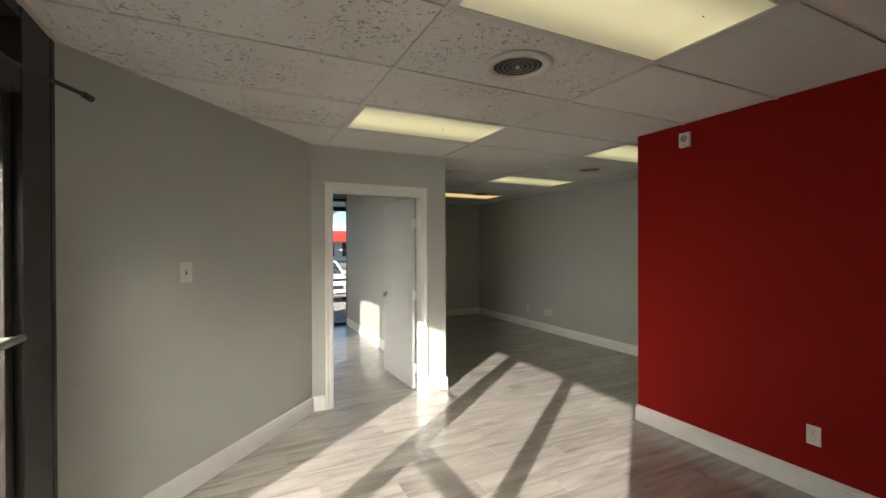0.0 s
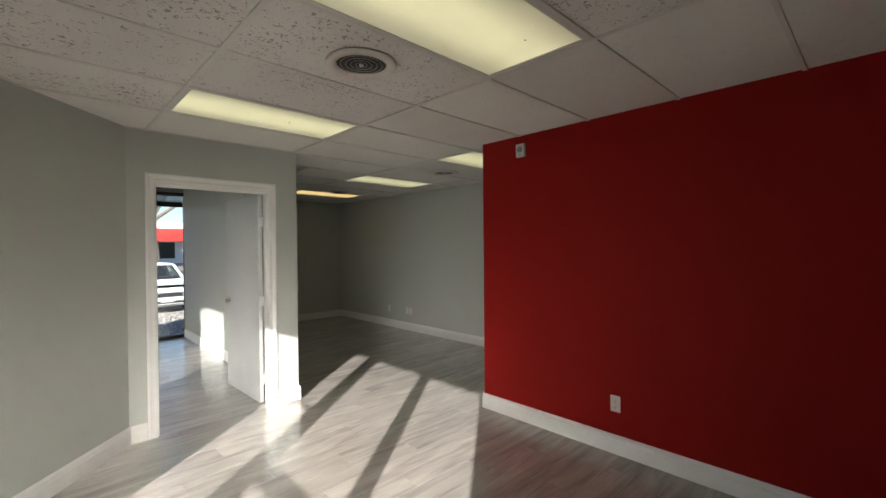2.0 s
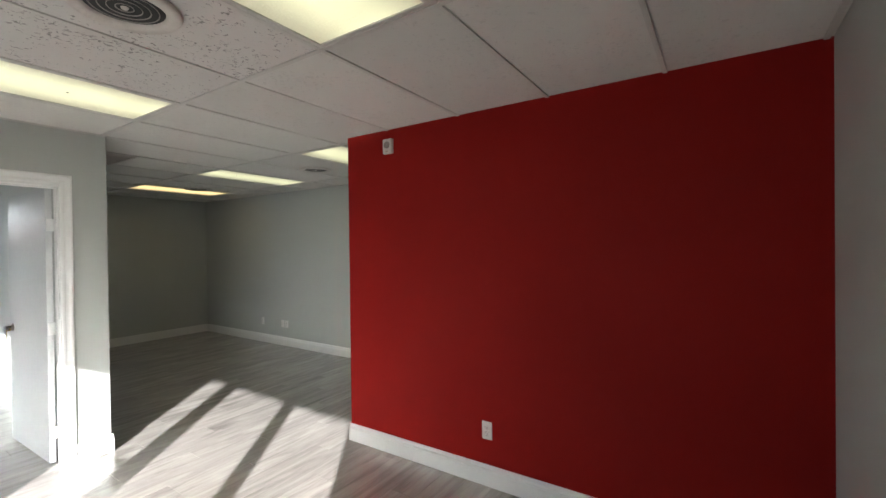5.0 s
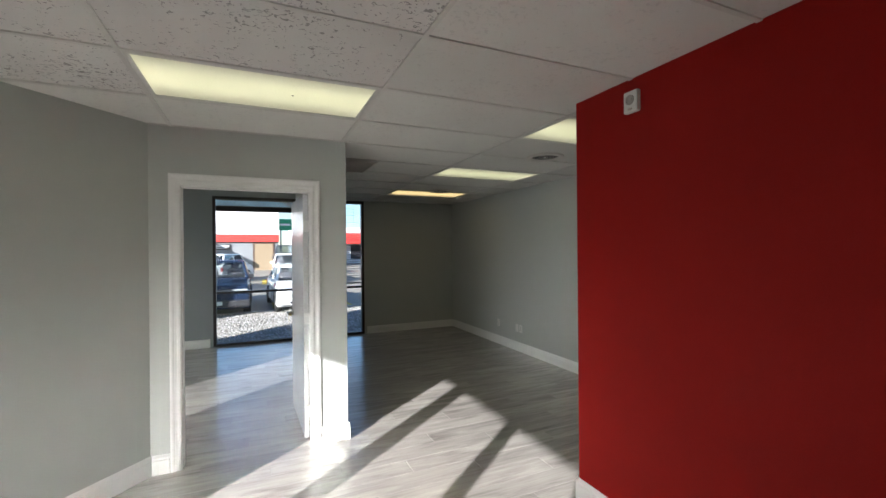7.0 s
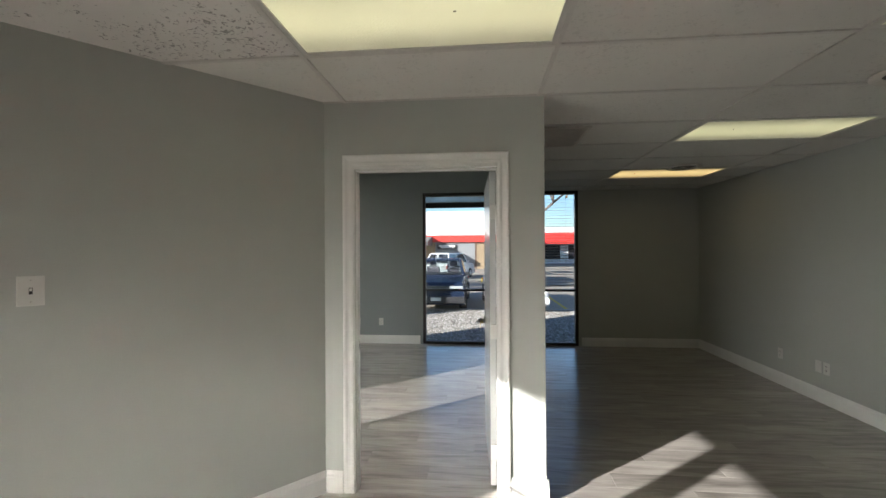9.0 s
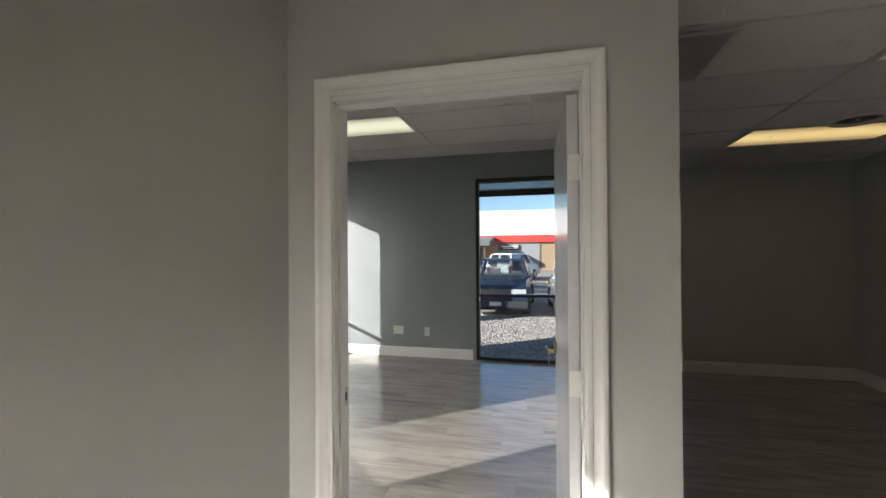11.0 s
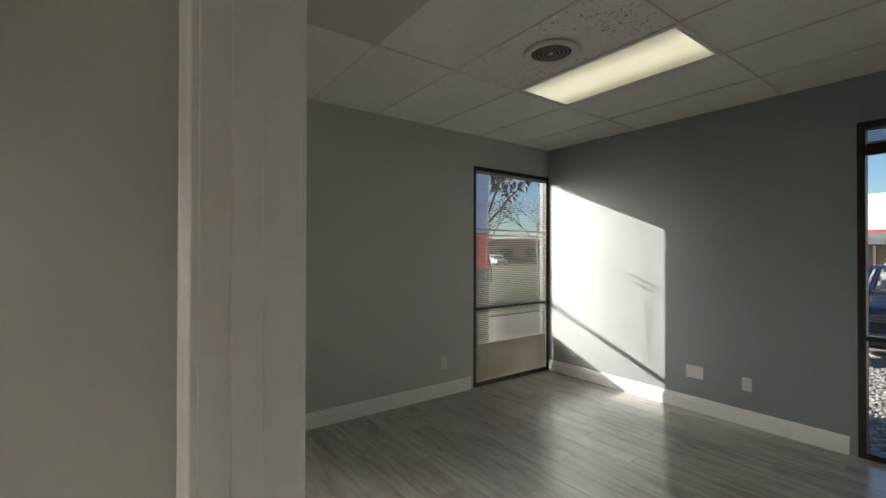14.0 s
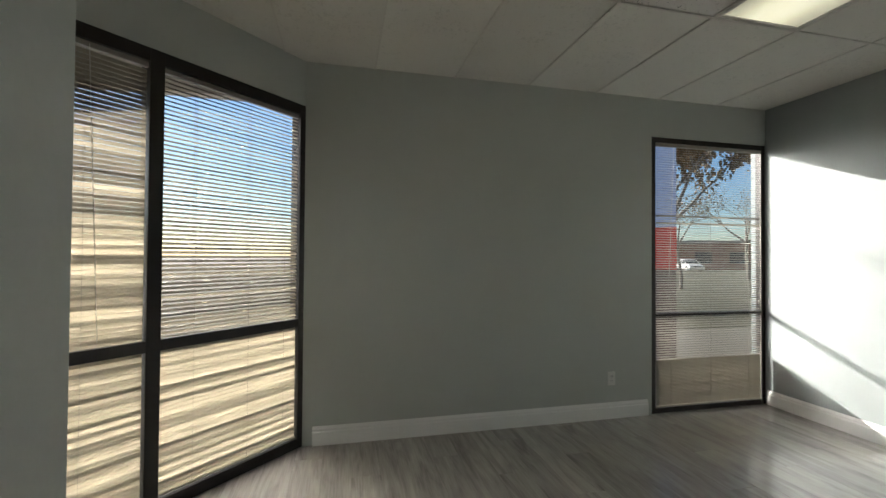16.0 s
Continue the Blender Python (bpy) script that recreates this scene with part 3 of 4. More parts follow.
def blind(m, length, heights, tilt, label, cords=(0.12, 0.88), headrail=None, closed=(), wand=None, rail=None, material=M_SLAT):
    """Mini blind: heights of its slats and their tilt in degrees (inner edge down for a positive tilt seen from +y)."""
    b = empty("venetian_blind", m, label, "blind", "venetian blinds")
    me = slat_mesh(length, material=material)
    for k, z in enumerate(heights):
        s = new("slat", me)
        s.parent = b
        r = random.Random(k * 7 + int(length * 1000))
        s.matrix_basis = pose(0, 0, z, (closed[k] if k in closed else tilt) + r.uniform(-0.02, 0.02), 0, 0)
    top = headrail if headrail else max(heights) + 0.03
    part("headrail", boxes((-0.004, length + 0.004, -0.014, 0.014, top - 0.012, top + 0.014), bevel=0.002), M_SLAT, b)
    low = min(heights)
    if rail is not None:
        low = rail
    part("bottom_rail", boxes((0, length, -0.012, 0.012, low - 0.02, low - 0.008), bevel=0.003), M_SLAT, b)
    for c in cords:
        bm = tube(bmesh.new(), (c * length, 0.0135, low - 0.01), (c * length, 0.0135, top), 0.0011, None, 5)
        tube(bm, (c * length, -0.0135, low - 0.01), (c * length, -0.0135, top), 0.0011, None, 5)
        part("ladder_cord", bm, M_SLAT, b)
    if wand:
        part("pull_cord", tube(bmesh.new(), (wand[0], 0.022, wand[1]), (wand[0] + 0.05, 0.022, top), 0.0022, None, 6), M_GRID, b)
    return b


# west window: slats open, the surplus bunched loosely above the sill
hs = [0.47 + 0.0212 * k for k in range(90)]
blind(pose(X_WEST - 0.0, 8.033, 0, 0, 0, 90) @ pose(0.05, 0.012, 0), 1.15, [0.075 + 0.0125 * k for k in range(32)] + hs, 19, "cream mini blind lowered over the tall office window, slats open",
      cords=(0.13, 0.5, 0.87), headrail=2.375, closed={32 + 57: 55, 32 + 60: 55, **{k: 80 for k in range(32)}}, wand=(0.16, 1.2), rail=0.072)
# splayed window: the bay by the corner half open, the other closed
blind(M_DIAG @ pose(0.075, 0.018 - 0.05, 0), 0.885, [0.095 + 0.0243 * k for k in range(93)], -37, "cream mini blind lowered over splayed window bay, slats half open", cords=(0.12, 0.42, 0.80), headrail=2.365, closed={k: -74 for k in range(32)}, material=M_VINYL)
blind(M_DIAG @ pose(1.04, 0.018 - 0.05, 0), 0.865, [0.095 + 0.0243 * k for k in range(93)], -74, "cream mini blind lowered over splayed window bay, slats closed", cords=(0.3, 0.8), headrail=2.365, wand=(0.2, 0.95), material=M_VINYL)
# north window: raised in the office bay, partly lowered in the open room
blind(pose(1.305, Y_NORTH + 0.06, 0), 1.21, [2.30 + 0.016 * k for k in range(6)], 38, "dark mini blind raised to the head of the office window", headrail=2.395, cords=(0.1, 0.9), rail=2.30)
t = tagged(link("folded_blind", boxes((1.30, 2.52, Y_NORTH + 0.045, Y_NORTH + 0.075, 2.20, 2.283), bevel=0.004), M_DARK), "dark gathered stack of the raised blind slats", "blind")
blind(pose(2.585, Y_NORTH + 0.06, 0), 1.08, [0.95 + 0.0424 * k for k in range(33)], 20, "mini blind lowered halfway over the open room window", headrail=2.395, cords=(0.12, 0.88))


# ---- entrance glazing ----
entry = tagged(new("entrance_glazing"), "dark bronze aluminium entrance front with glazed door", "storefront", kind="structure")
xa, xb = X_STORE - 0.11, X_STORE
for a, b in ((0.40, 0.53), (1.375, 1.465), (2.39, 2.50), (3.285, 3.56)):
    part("mullion", boxes((xa, xb, a, b, 0, H_MAIN), bevel=0.004), M_DARK, entry)
part("corner_post", boxes((xa, xb + 0.002, 3.56, 3.75, 0, H_MAIN + 0.02), bevel=0.004), M_DARK, entry)
for a, b in ((0.53, 1.375), (1.465, 2.39), (2.50, 3.285)):
    part("head_rail", boxes((xa + 0.004, xb - 0.004, a, b, H_MAIN - 0.05, H_MAIN), bevel=0.003), M_DARK, entry)
    part("transom_bar", boxes((xa + 0.004, xb - 0.004, a, b, 2.10, 2.20), bevel=0.003), M_DARK, entry)
    g = part("transom_pane", boxes((xa + 0.04, xa + 0.046, a, b, 2.20, H_MAIN - 0.05)), M_TINT, entry)
    g.visible_shadow = False
for a, b in ((0.53, 1.375), (1.465, 2.39)):
    part("sill_rail", boxes((xa + 0.004, xb - 0.004, a, b, 0, 0.06), bevel=0.003), M_DARK, entry)
    part("crossbar", boxes((xa + 0.004, xb - 0.004, a, b, 0.86, 0.90), bevel=0.003), M_DARK, entry)
    for p, q in ((0.06, 0.86), (0.90, 2.10)):
        g = part("pane", boxes((xa + 0.04, xa + 0.046, a, b, p, q)), M_TINT, entry)
        g.visible_shadow = False
leaf = tagged(new("entrance_door"), "dark bronze aluminium glazed entrance door, closed", "door", kind="structure")
for r in ((2.505, 2.565, 0.01, 2.09), (3.215, 3.28, 0.01, 2.09)):
    part("stile", boxes((xa + 0.03, xb - 0.03, *r), bevel=0.003), M_DARK, leaf)
for r in ((2.565, 3.215, 0.01, 0.16), (2.565, 3.215, 2.02, 2.09)):
    part("rail", boxes((xa + 0.031, xb - 0.031, *r), bevel=0.003), M_DARK, leaf)
g = part("pane", boxes((xa + 0.05, xa + 0.056, 2.565, 3.215, 0.16, 2.02)), M_TINT, leaf)
g.visible_shadow = False
bm = tube(bmesh.new(), (xb + 0.03, 2.50, 1.17), (xb + 0.03, 3.18, 1.17), 0.014, None, 14)
for y in (2.52, 3.16):
    tube(bm, (xb - 0.035, y, 1.17), (xb + 0.03, y, 1.17), 0.010, None, 10)
part("push_bar", bm, M_STEEL, leaf, "worn aluminium push bar")
closer = empty("door_closer", Matrix(), "dark surface door closer with arm over the entrance door", "door closer")
part("body", boxes((xb - 0.03, xb + 0.05, 2.80, 3.05, 2.03, 2.09), bevel=0.006), M_DARK, closer)
part("arm", tube(bmesh.new(), (xb + 0.03, 2.9, 2.12), (0.04, 3.33, 2.135), 0.009, None, 10), M_DARK, closer)
part("arm_joint", tube(bmesh.new(), (0.037, 3.325, 2.135), (0.052, 3.37, 2.133), 0.014, None, 10), M_DARK, closer)


# ---- wall plates ----
def plate(m, kind, label, w=0.072, h=0.116):
    """Local x along the wall, y out of it, z up, about the plate's middle."""
    t = empty({"switch": "light_switch", "outlet": "power_outlet", "blank": "wall_plate"}[kind], m, label, {"switch": "switch", "outlet": "outlet", "blank": "wall plate"}[kind])
    part("cover", boxes((-w / 2, w / 2, 0, 0.006, -h / 2, h / 2), bevel=0.003), M_PLATE, t)
    if kind == "switch":
        part("slot", boxes((-0.006, 0.006, 0.0055, 0.0068, -0.014, 0.014)), M_BLACK, t)
        part("toggle", boxes((-0.004, 0.004, 0.006, 0.018, 0.0, 0.011), bevel=0.001), M_PLATE, t)
    if kind == "outlet":
        for z in (-0.021, 0.021):
            s = part("socket", boxes((-0.017, 0.017, 0.0055, 0.0085, z - 0.014, z + 0.014), bevel=0.004), M_PLATE, t)
            part("slots", boxes((-0.008, -0.0055, 0.0082, 0.0092, z - 0.003, z + 0.008), (0.0055, 0.008, 0.0082, 0.0092, z - 0.003, z + 0.008), (-0.0025, 0.0025, 0.0082, 0.0092, z - 0.011, z - 0.006)), M_BLACK, s)
    for z in ((0.0,) if kind == "outlet" else (-h * 0.36, h * 0.36)):
        part("screw", tube(bmesh.new(), (0, 0.005, z), (0, 0.0072, z), 0.003, None, 8), M_STEEL, t)
    return t


plate(pose(X_RED, 2.40, 0.36, 0, 0, 90), "outlet", "white duplex outlet on the red wall")
plate(M_PART @ pose(1.325, 0, 1.35), "switch", "white toggle light switch on the splayed grey wall", 0.085, 0.125)
plate(pose(0.566, Y_NORTH, 0.355, 0, 0, 180), "outlet", "white duplex outlet on the blue-grey wall")
plate(pose(0.147, Y_NORTH, 0.366, 0, 0, 180), "blank", "white double blank plate on the blue-grey wall", 0.15, 0.116)
plate(pose(X_WEST, 7.632, 0.337, 0, 0, -90), "outlet", "white duplex outlet on the outer office wall")
plate(pose(X_EAST, 7.53, 0.345, 0, 0, 90), "outlet", "white duplex outlet on the long grey wall")
plate(pose(X_EAST, 7.00, 0.345, 0, 0, 90), "blank", "white blank plate on the long grey wall")
plate(pose(X_EAST, 6.90, 0.345, 0, 0, 90), "outlet", "white duplex outlet beside a blank plate")
plate(pose(2.50, Y_SOUTH, 0.80, 0, 0, 0), "switch", "white light switch on the grey wall by the entrance", 0.075, 0.12)
al = empty("alarm_sounder", pose(X_RED, 3.20, 2.315, 0, 0, 90), "small white alarm sounder high on the red wall", "alarm")
part("base", boxes((-0.042, 0.042, 0, 0.03, -0.055, 0.055), bevel=0.006), M_PLATE, al)
part("grille", lathe(bmesh.new(), [(0.026, 0.0), (0.026, 0.005), (0.021, 0.005), (0.021, 0.002), (0.014, 0.002), (0.014, 0.005), (0.009, 0.005), (0.009, 0.002), (0.001, 0.002)], 24, pose(0, 0.03, 0.008, -90)), M_RING, al, "grey sounder grille")
part("lens", boxes((-0.012, 0.012, 0.029, 0.034, -0.044, -0.034)), surface("alarm_lens", (0.5, 0.45, 0.4), 0.2), al)

# ---- outdoors ----
Z_G = -0.38
M_ASPHALT = surface("asphalt", (0.30, 0.265, 0.215), 0.9, 0.2, 25, 0.25, 0.3)
M_GRAVEL = surface("river_gravel", (0.2, 0.19, 0.17), 0.85, 0.35, 9, 3, 0.2)
M_LAWN = surface("dry_lawn", (0.11, 0.10, 0.055), 0.95, 0.3, 12, 0.3, 0.4)
M_CONC = surface("pale_concrete", (0.33, 0.315, 0.29), 0.85, 0.1, 30, 0.5, 0.2)
M_BWHITE = surface("white_metal_siding", (0.80, 0.80, 0.80), 0.6, 0.04, 5, 0.2, 0)
M_BRED = surface("red_band_paint", (0.55, 0.04, 0.03), 0.6, 0.08, 5, 0.3, 0)
M_BGREY = surface("grey_block_wall", (0.22, 0.23, 0.24), 0.85, 0.1, 6, 0.3, 0.2)
M_TAN = surface("tan_door_paint", (0.27, 0.20, 0.125), 0.6, 0.08, 8, 0.5, 0)
M_BROWN = surface("brown_frame", (0.10, 0.06, 0.04), 0.6)
M_GREEN = surface("green_sign_paint", (0.02, 0.30, 0.13), 0.5)
M_SIGNBLUE = surface("pale_blue_panel", (0.35, 0.42, 0.62), 0.5)
M_NAVY = surface("navy_sign_panel", (0.03, 0.05, 0.15), 0.5)
M_YELLOW = surface("yellow_road_paint", (0.6, 0.42, 0.04), 0.8, 0.2)
M_TYRE = surface("tyre_rubber", (0.02, 0.02, 0.02), 0.8)
M_RIM = surface("wheel_rim", (0.4, 0.4, 0.4), 0.35, 0.1, 30, 3, 0, 0.9)
M_CARGLASS = surface("car_window", (0.022, 0.022, 0.026), 0.25, 0.05, 10, 1, 0, 0, 0.12)
M_AUTOGLASS = glass_material("car_glass", (0.50, 0.54, 0.55))
M_SEAT = surface("car_seat_cloth", (0.11, 0.10, 0.115), 0.9, 0.1, 60, 3, 0.2)
M_TRIM = surface("car_black_trim", (0.025, 0.025, 0.028), 0.5)
M_HEAD = surface("headlight_lens", (0.38, 0.40, 0.41), 0.15, 0.1, 40, 6, 0.2)
M_TAIL = surface("tail_light_lens", (0.4, 0.02, 0.015), 0.2)
M_BARK = surface("pale_bark", (0.17, 0.14, 0.115), 0.9, 0.3, 25, 3, 0.6)
M_LEAF = surface("autumn_leaf", (0.16, 0.10, 0.045), 0.7, 0.4, 6, 0.6, 0)

structure("ground", boxes((-300, 300, -300, 300, Z_G - 0.2, Z_G)), M_ASPHALT, "worn tan-grey concrete parking lot", "ground")
structure("floor_slab", boxes((-0.2, 5.6, 0.3, 5.2, Z_G, -0.008), (-1.66, 5.6, 5.2, 9.42, Z_G, -0.008), (-0.9, -0.2, 4.4, 5.2, Z_G, -0.008)), M_CONC, "concrete floor slab under the boards", "floor slab")
structure("lawn", boxes((-60, -7, -20, 60, Z_G, Z_G + 0.03)), M_LAWN, "dry winter lawn by the street", "lawn")
structure("pavement", boxes((-7, -1.75, -6, 9.4, Z_G, Z_G + 0.10)), M_CONC, "pale concrete walkway outside the entrance", "pavement")
structure("gravel_bed", boxes((-1.74, 9.0, 9.46, 15.5, Z_G, Z_G + 0.045)), M_GRAVEL, "bed of pale gravel under the window", "gravel bed")
tagged(link("kerb", boxes((-1.74, 9.0, 15.5, 15.65, Z_G, Z_G + 0.09), bevel=0.01), M_CONC), "concrete kerb edging the gravel bed", "kerb", kind="structure")


def gravel():
    rng = np.random.default_rng(4)
    bm = bmesh.new()
    bmesh.ops.create_icosphere(bm, subdivisions=1, radius=1)
    v0 = np.array([v.co[:] for v in bm.verts])
    f0 = np.array([[v.index for v in f.verts] for f in bm.faces])
    bm.free()
    n = 24000
    pos = np.stack([rng.uniform(-1.2, 6.5, n), 9.5 + 5.95 * rng.random(n), np.full(n, Z_G + 0.05)], 1)
    size = rng.uniform(0.014, 0.036, (n, 1)) * rng.uniform(0.7, 1.2, (n, 3)) * np.array([1, 1, 0.7])
    ang = rng.uniform(0, 6.28, n)
    v = v0[None] * size[:, None] * rng.uniform(0.8, 1.15, (n, len(v0), 1))
    c, s = np.cos(ang)[:, None], np.sin(ang)[:, None]
    v = np.stack([v[..., 0] * c - v[..., 1] * s, v[..., 0] * s + v[..., 1] * c, v[..., 2]], 2) + pos[:, None]
    f = f0[None] + (np.arange(n) * len(v0))[:, None, None]
    me = bpy.data.meshes.new("gravel")
    me.from_pydata(v.reshape(-1, 3).tolist(), [], f.reshape(-1, 3).tolist())
    me.materials.append(M_STONE)
    tagged(new("gravel", me), "loose pale river gravel stones", "gravel", kind="stuff")


def stone_material():
    m, n, l, b = nodes_of("gravel_stone")
    g, r = n.new("ShaderNodeNewGeometry"), n.new("ShaderNodeValToRGB")
    e = r.color_ramp.elements
    e[0].color, e[1].color = (0.16, 0.14, 0.12, 1), (0.46, 0.44, 0.42, 1)
    k = e.new(0.5)
    k.color = (0.29, 0.27, 0.245, 1)
    l.new(g.outputs["Random Per Island"], r.inputs[0]), l.new(r.outputs[0], b.inputs["Base Color"])
    b.inputs["Roughness"].default_value = 0.85
    return m


M_STONE = stone_material()
gravel()


def wheel(parent, x, y, r, w):
    t = part("wheel", lathe(bmesh.new(), [(r * 0.60, -w / 2), (r * 0.92, -w / 2), (r, -w * 0.32), (r, w * 0.32), (r * 0.92, w / 2), (r * 0.60, w / 2)], 24, pose(x, y, r, 0, 90)), M_TYRE, parent, "black tyre", True)
    s = 1 if x > 0 else -1
    part("rim", lathe(bmesh.new(), [(0.001, s * w * 0.40), (r * 0.18, s * w * 0.42), (r * 0.30, s * w * 0.30), (r * 0.52, s * w * 0.36), (r * 0.62, s * w * 0.46)], 24, pose(x, y, r, 0, 90)), M_RIM, t, "grey metal rim", True)


def shell(outline, w0, w1, z_low, z_high, bevel):
    """A body from a side outline of (y, z), narrowing from half width w0 at z_low to w1 at z_high."""
    bm = prism(bmesh.new(), outline, -1, 1)
    for v in bm.verts:
        k = min(1, max(0, (v.co.z - z_low) / (z_high - z_low)))
        v.co.x *= w0 + (w1 - w0) * k
    bmesh.ops.bevel(bm, geom=bm.edges[:], offset=bevel, segments=3, affect="EDGES", profile=0.55)
    return bm


def quad(p, thick, towards):
    bm = bmesh.new()
    vs = [bm.verts.new(q) for q in p]
    f = bm.faces.new(vs)
    f.normal_update()
    if f.normal.dot(Vector(towards)) < 0:
        f.normal_flip()
    r = bmesh.ops.extrude_face_region(bm, geom=[f])
    for v in r["geom"]:
        if isinstance(v, bmesh.types.BMVert):
            v.co += Vector(towards).normalized() * thick
    bmesh.ops.recalc_face_normals(bm, faces=bm.faces)
    return bm


def vehicle(name, m, label, category, paint, length, half, hood, belt, roof, y_screen, y_roof0, y_roof1, y_back, bed=None, low_trim=None, rear_view=False):
    """Front at y=0 facing -y. belt: height of the side's top, roof: roof height."""
    t = empty(name, m, label, category)
    end = belt if bed is None else bed
    body = [(0.04, 0.26), (0.0, 0.50), (0.03, hood - 0.16), (0.13, hood - 0.05), (0.34, hood), (y_screen, belt), (y_back, end), (length - 0.04, end - 0.03), (length, 0.5), (length - 0.05, 0.26)]
    part("body", shell(body, half, half * 0.90, 0.45, belt, 0.05), paint, t)
    def on_cab(y, z, sx):
        k = (z - belt) / (roof - belt)
        return (sx * (half * (0.92 - 0.18 * k)), y, z)
    zl, zh = belt + 0.03, roof - 0.07
    f = lambda z: y_screen - 0.05 + (y_roof0 - y_screen + 0.05) * (z - belt + 0.06) / (roof - belt + 0.06)
    g = lambda z: y_back + (y_roof1 - y_back) * (z - belt + 0.06) / (roof - belt + 0.06)
    inx = lambda p, d: (p[0] * d, p[1], p[2])
    part("windscreen", quad([inx(on_cab(f(zl), zl, -1), 0.93), inx(on_cab(f(zl), zl, 1), 0.93), inx(on_cab(f(zh), zh, 1), 0.9), inx(on_cab(f(zh), zh, -1), 0.9)], 0.012, (0, -1, 0.5)), M_AUTOGLASS, t, "tinted glass windscreen").visible_shadow = False
    part("rear_window", quad([inx(on_cab(g(zl), zl, -1), 0.9), inx(on_cab(g(zl), zl, 1), 0.9), inx(on_cab(g(zh), zh, 1), 0.88), inx(on_cab(g(zh), zh, -1), 0.88)], 0.012, (0, 1, 0.3)), M_AUTOGLASS, t, "tinted glass rear window").visible_shadow = False
    part("roof", shell([(f(zh) - 0.02, zh), (y_roof0 + 0.10, roof), (y_roof1 - 0.10, roof), (g(zh) + 0.02, zh)], half * 0.76, half * 0.70, zh, roof, 0.02), paint, t)
    part("scuttle", boxes((-half * 0.885, half * 0.885, f(zl) - 0.02, g(zl) + 0.02, belt - 0.08, zl - 0.005), bevel=0.015), paint, t)
    part("dashboard", boxes((-half * 0.78, half * 0.78, f(zl) + 0.18, f(zl) + 0.45, zl, zl + 0.07), bevel=0.02), M_TRIM, t, "dark dashboard")
    for sx in (-1, 1):
        seat_y = y_roof0 + 0.55
        seat = part("seat", boxes((sx * half * 0.42 - 0.23, sx * half * 0.42 + 0.23, seat_y, seat_y + 0.13, zl, zl + 0.24), bevel=0.04), M_SEAT, t, "dark cloth seat")
        part("headrest", boxes((sx * half * 0.42 - 0.12, sx * half * 0.42 + 0.12, seat_y + 0.02, seat_y + 0.11, zl + 0.25, zl + 0.40), bevel=0.03), M_SEAT, seat)
    rim_m = pose(half * 0.42, f(zl) + 0.50, zl + 0.08, -65)
    part("steering_wheel", lathe(bmesh.new(), [(0.165, 0.0), (0.180, 0.014), (0.195, 0.0), (0.180, -0.014), (0.165, 0.0)], 24, rim_m), M_TRIM, t, "", True)
    mid = (y_roof0 + y_roof1) / 2
    for sx in (-1, 1):
        for y0, y1 in ((f(zl), f(zh)), (mid, mid), (g(zl), g(zh))):
            p0, p1 = on_cab(y0, zl - 0.02, sx), on_cab(y1, zh + 0.02, sx)
            part("pillar", tube(bmesh.new(), inx(p0, 0.97), inx(p1, 0.95), 0.045, 0.038, 8), paint, t)
    for sx in (-1, 1):
        for a0, a1, b0, b1 in ((f(zl) + 0.12, mid - 0.04, f(zh) + 0.08, mid - 0.04), (mid + 0.04, g(zl) - 0.10, mid + 0.04, g(zh) - 0.08)):
            part("side_window", quad([on_cab(a0, zl, sx), on_cab(a1, zl, sx), on_cab(b1, zh, sx), on_cab(b0, zh, sx)], 0.010, (sx, 0, 0)), M_AUTOGLASS, t, "tinted glass side window").visible_shadow = False
        part("mirror", boxes((sx * half * 0.93 - 0.02, sx * half * 0.93 + 0.02 + sx * 0.12, y_screen + 0.10, y_screen + 0.20, belt, belt + 0.13), bevel=0.01) if sx > 0 else boxes((-half * 0.93 - 0.14, -half * 0.93 + 0.02, y_screen + 0.10, y_screen + 0.20, belt, belt + 0.13), bevel=0.01), M_TRIM if bed else paint, t)
        part("headlight", boxes((min(sx * half * 0.46, sx * half * 0.92), max(sx * half * 0.46, sx * half * 0.92), -0.015, 0.16, hood - 0.27, hood - 0.15), bevel=0.012), M_HEAD, t, "clear headlight lens")
        part("tail_light", boxes((min(sx * half * 0.78, sx * half * 0.95), max(sx * half * 0.78, sx * half * 0.95), length - 0.10, length + 0.012, end - 0.34, end - 0.10), bevel=0.01), M_TAIL, t, "red tail light")
        for y in (0.85, length - 0.9):
            wheel(t, sx * (half - 0.10), y, 0.33, 0.22)
    part("grille", boxes((-half * 0.45, half * 0.45, -0.012, 0.05, hood - 0.27, hood - 0.15), bevel=0.006), M_TRIM, t)
    for k in range(3):
        part("grille_bar", boxes((-half * 0.45, half * 0.45, -0.02, 0.0, hood - 0.255 + k * 0.04, hood - 0.249 + k * 0.04)), M_RIM, t)
    part("front_bumper", boxes((-half * 0.98, half * 0.98, -0.09, 0.12, 0.33, 0.52), bevel=0.03), low_trim or paint, t)
    part("air_dam", boxes((-half * 0.6, half * 0.6, -0.095, 0.0, 0.36, 0.43), bevel=0.006), M_TRIM, t)
    part("rear_bumper", boxes((-half * 0.98, half * 0.98, length - 0.10, length + 0.08, 0.36, 0.55), bevel=0.03), low_trim or paint, t)
    part("licence_plate", boxes((-0.155, 0.155, -0.105, -0.09, 0.40, 0.50) if not rear_view else (-0.155, 0.155, length + 0.08, length + 0.09, 0.42, 0.52), bevel=0.003), M_PLATE, t, "white licence plate")
    return t


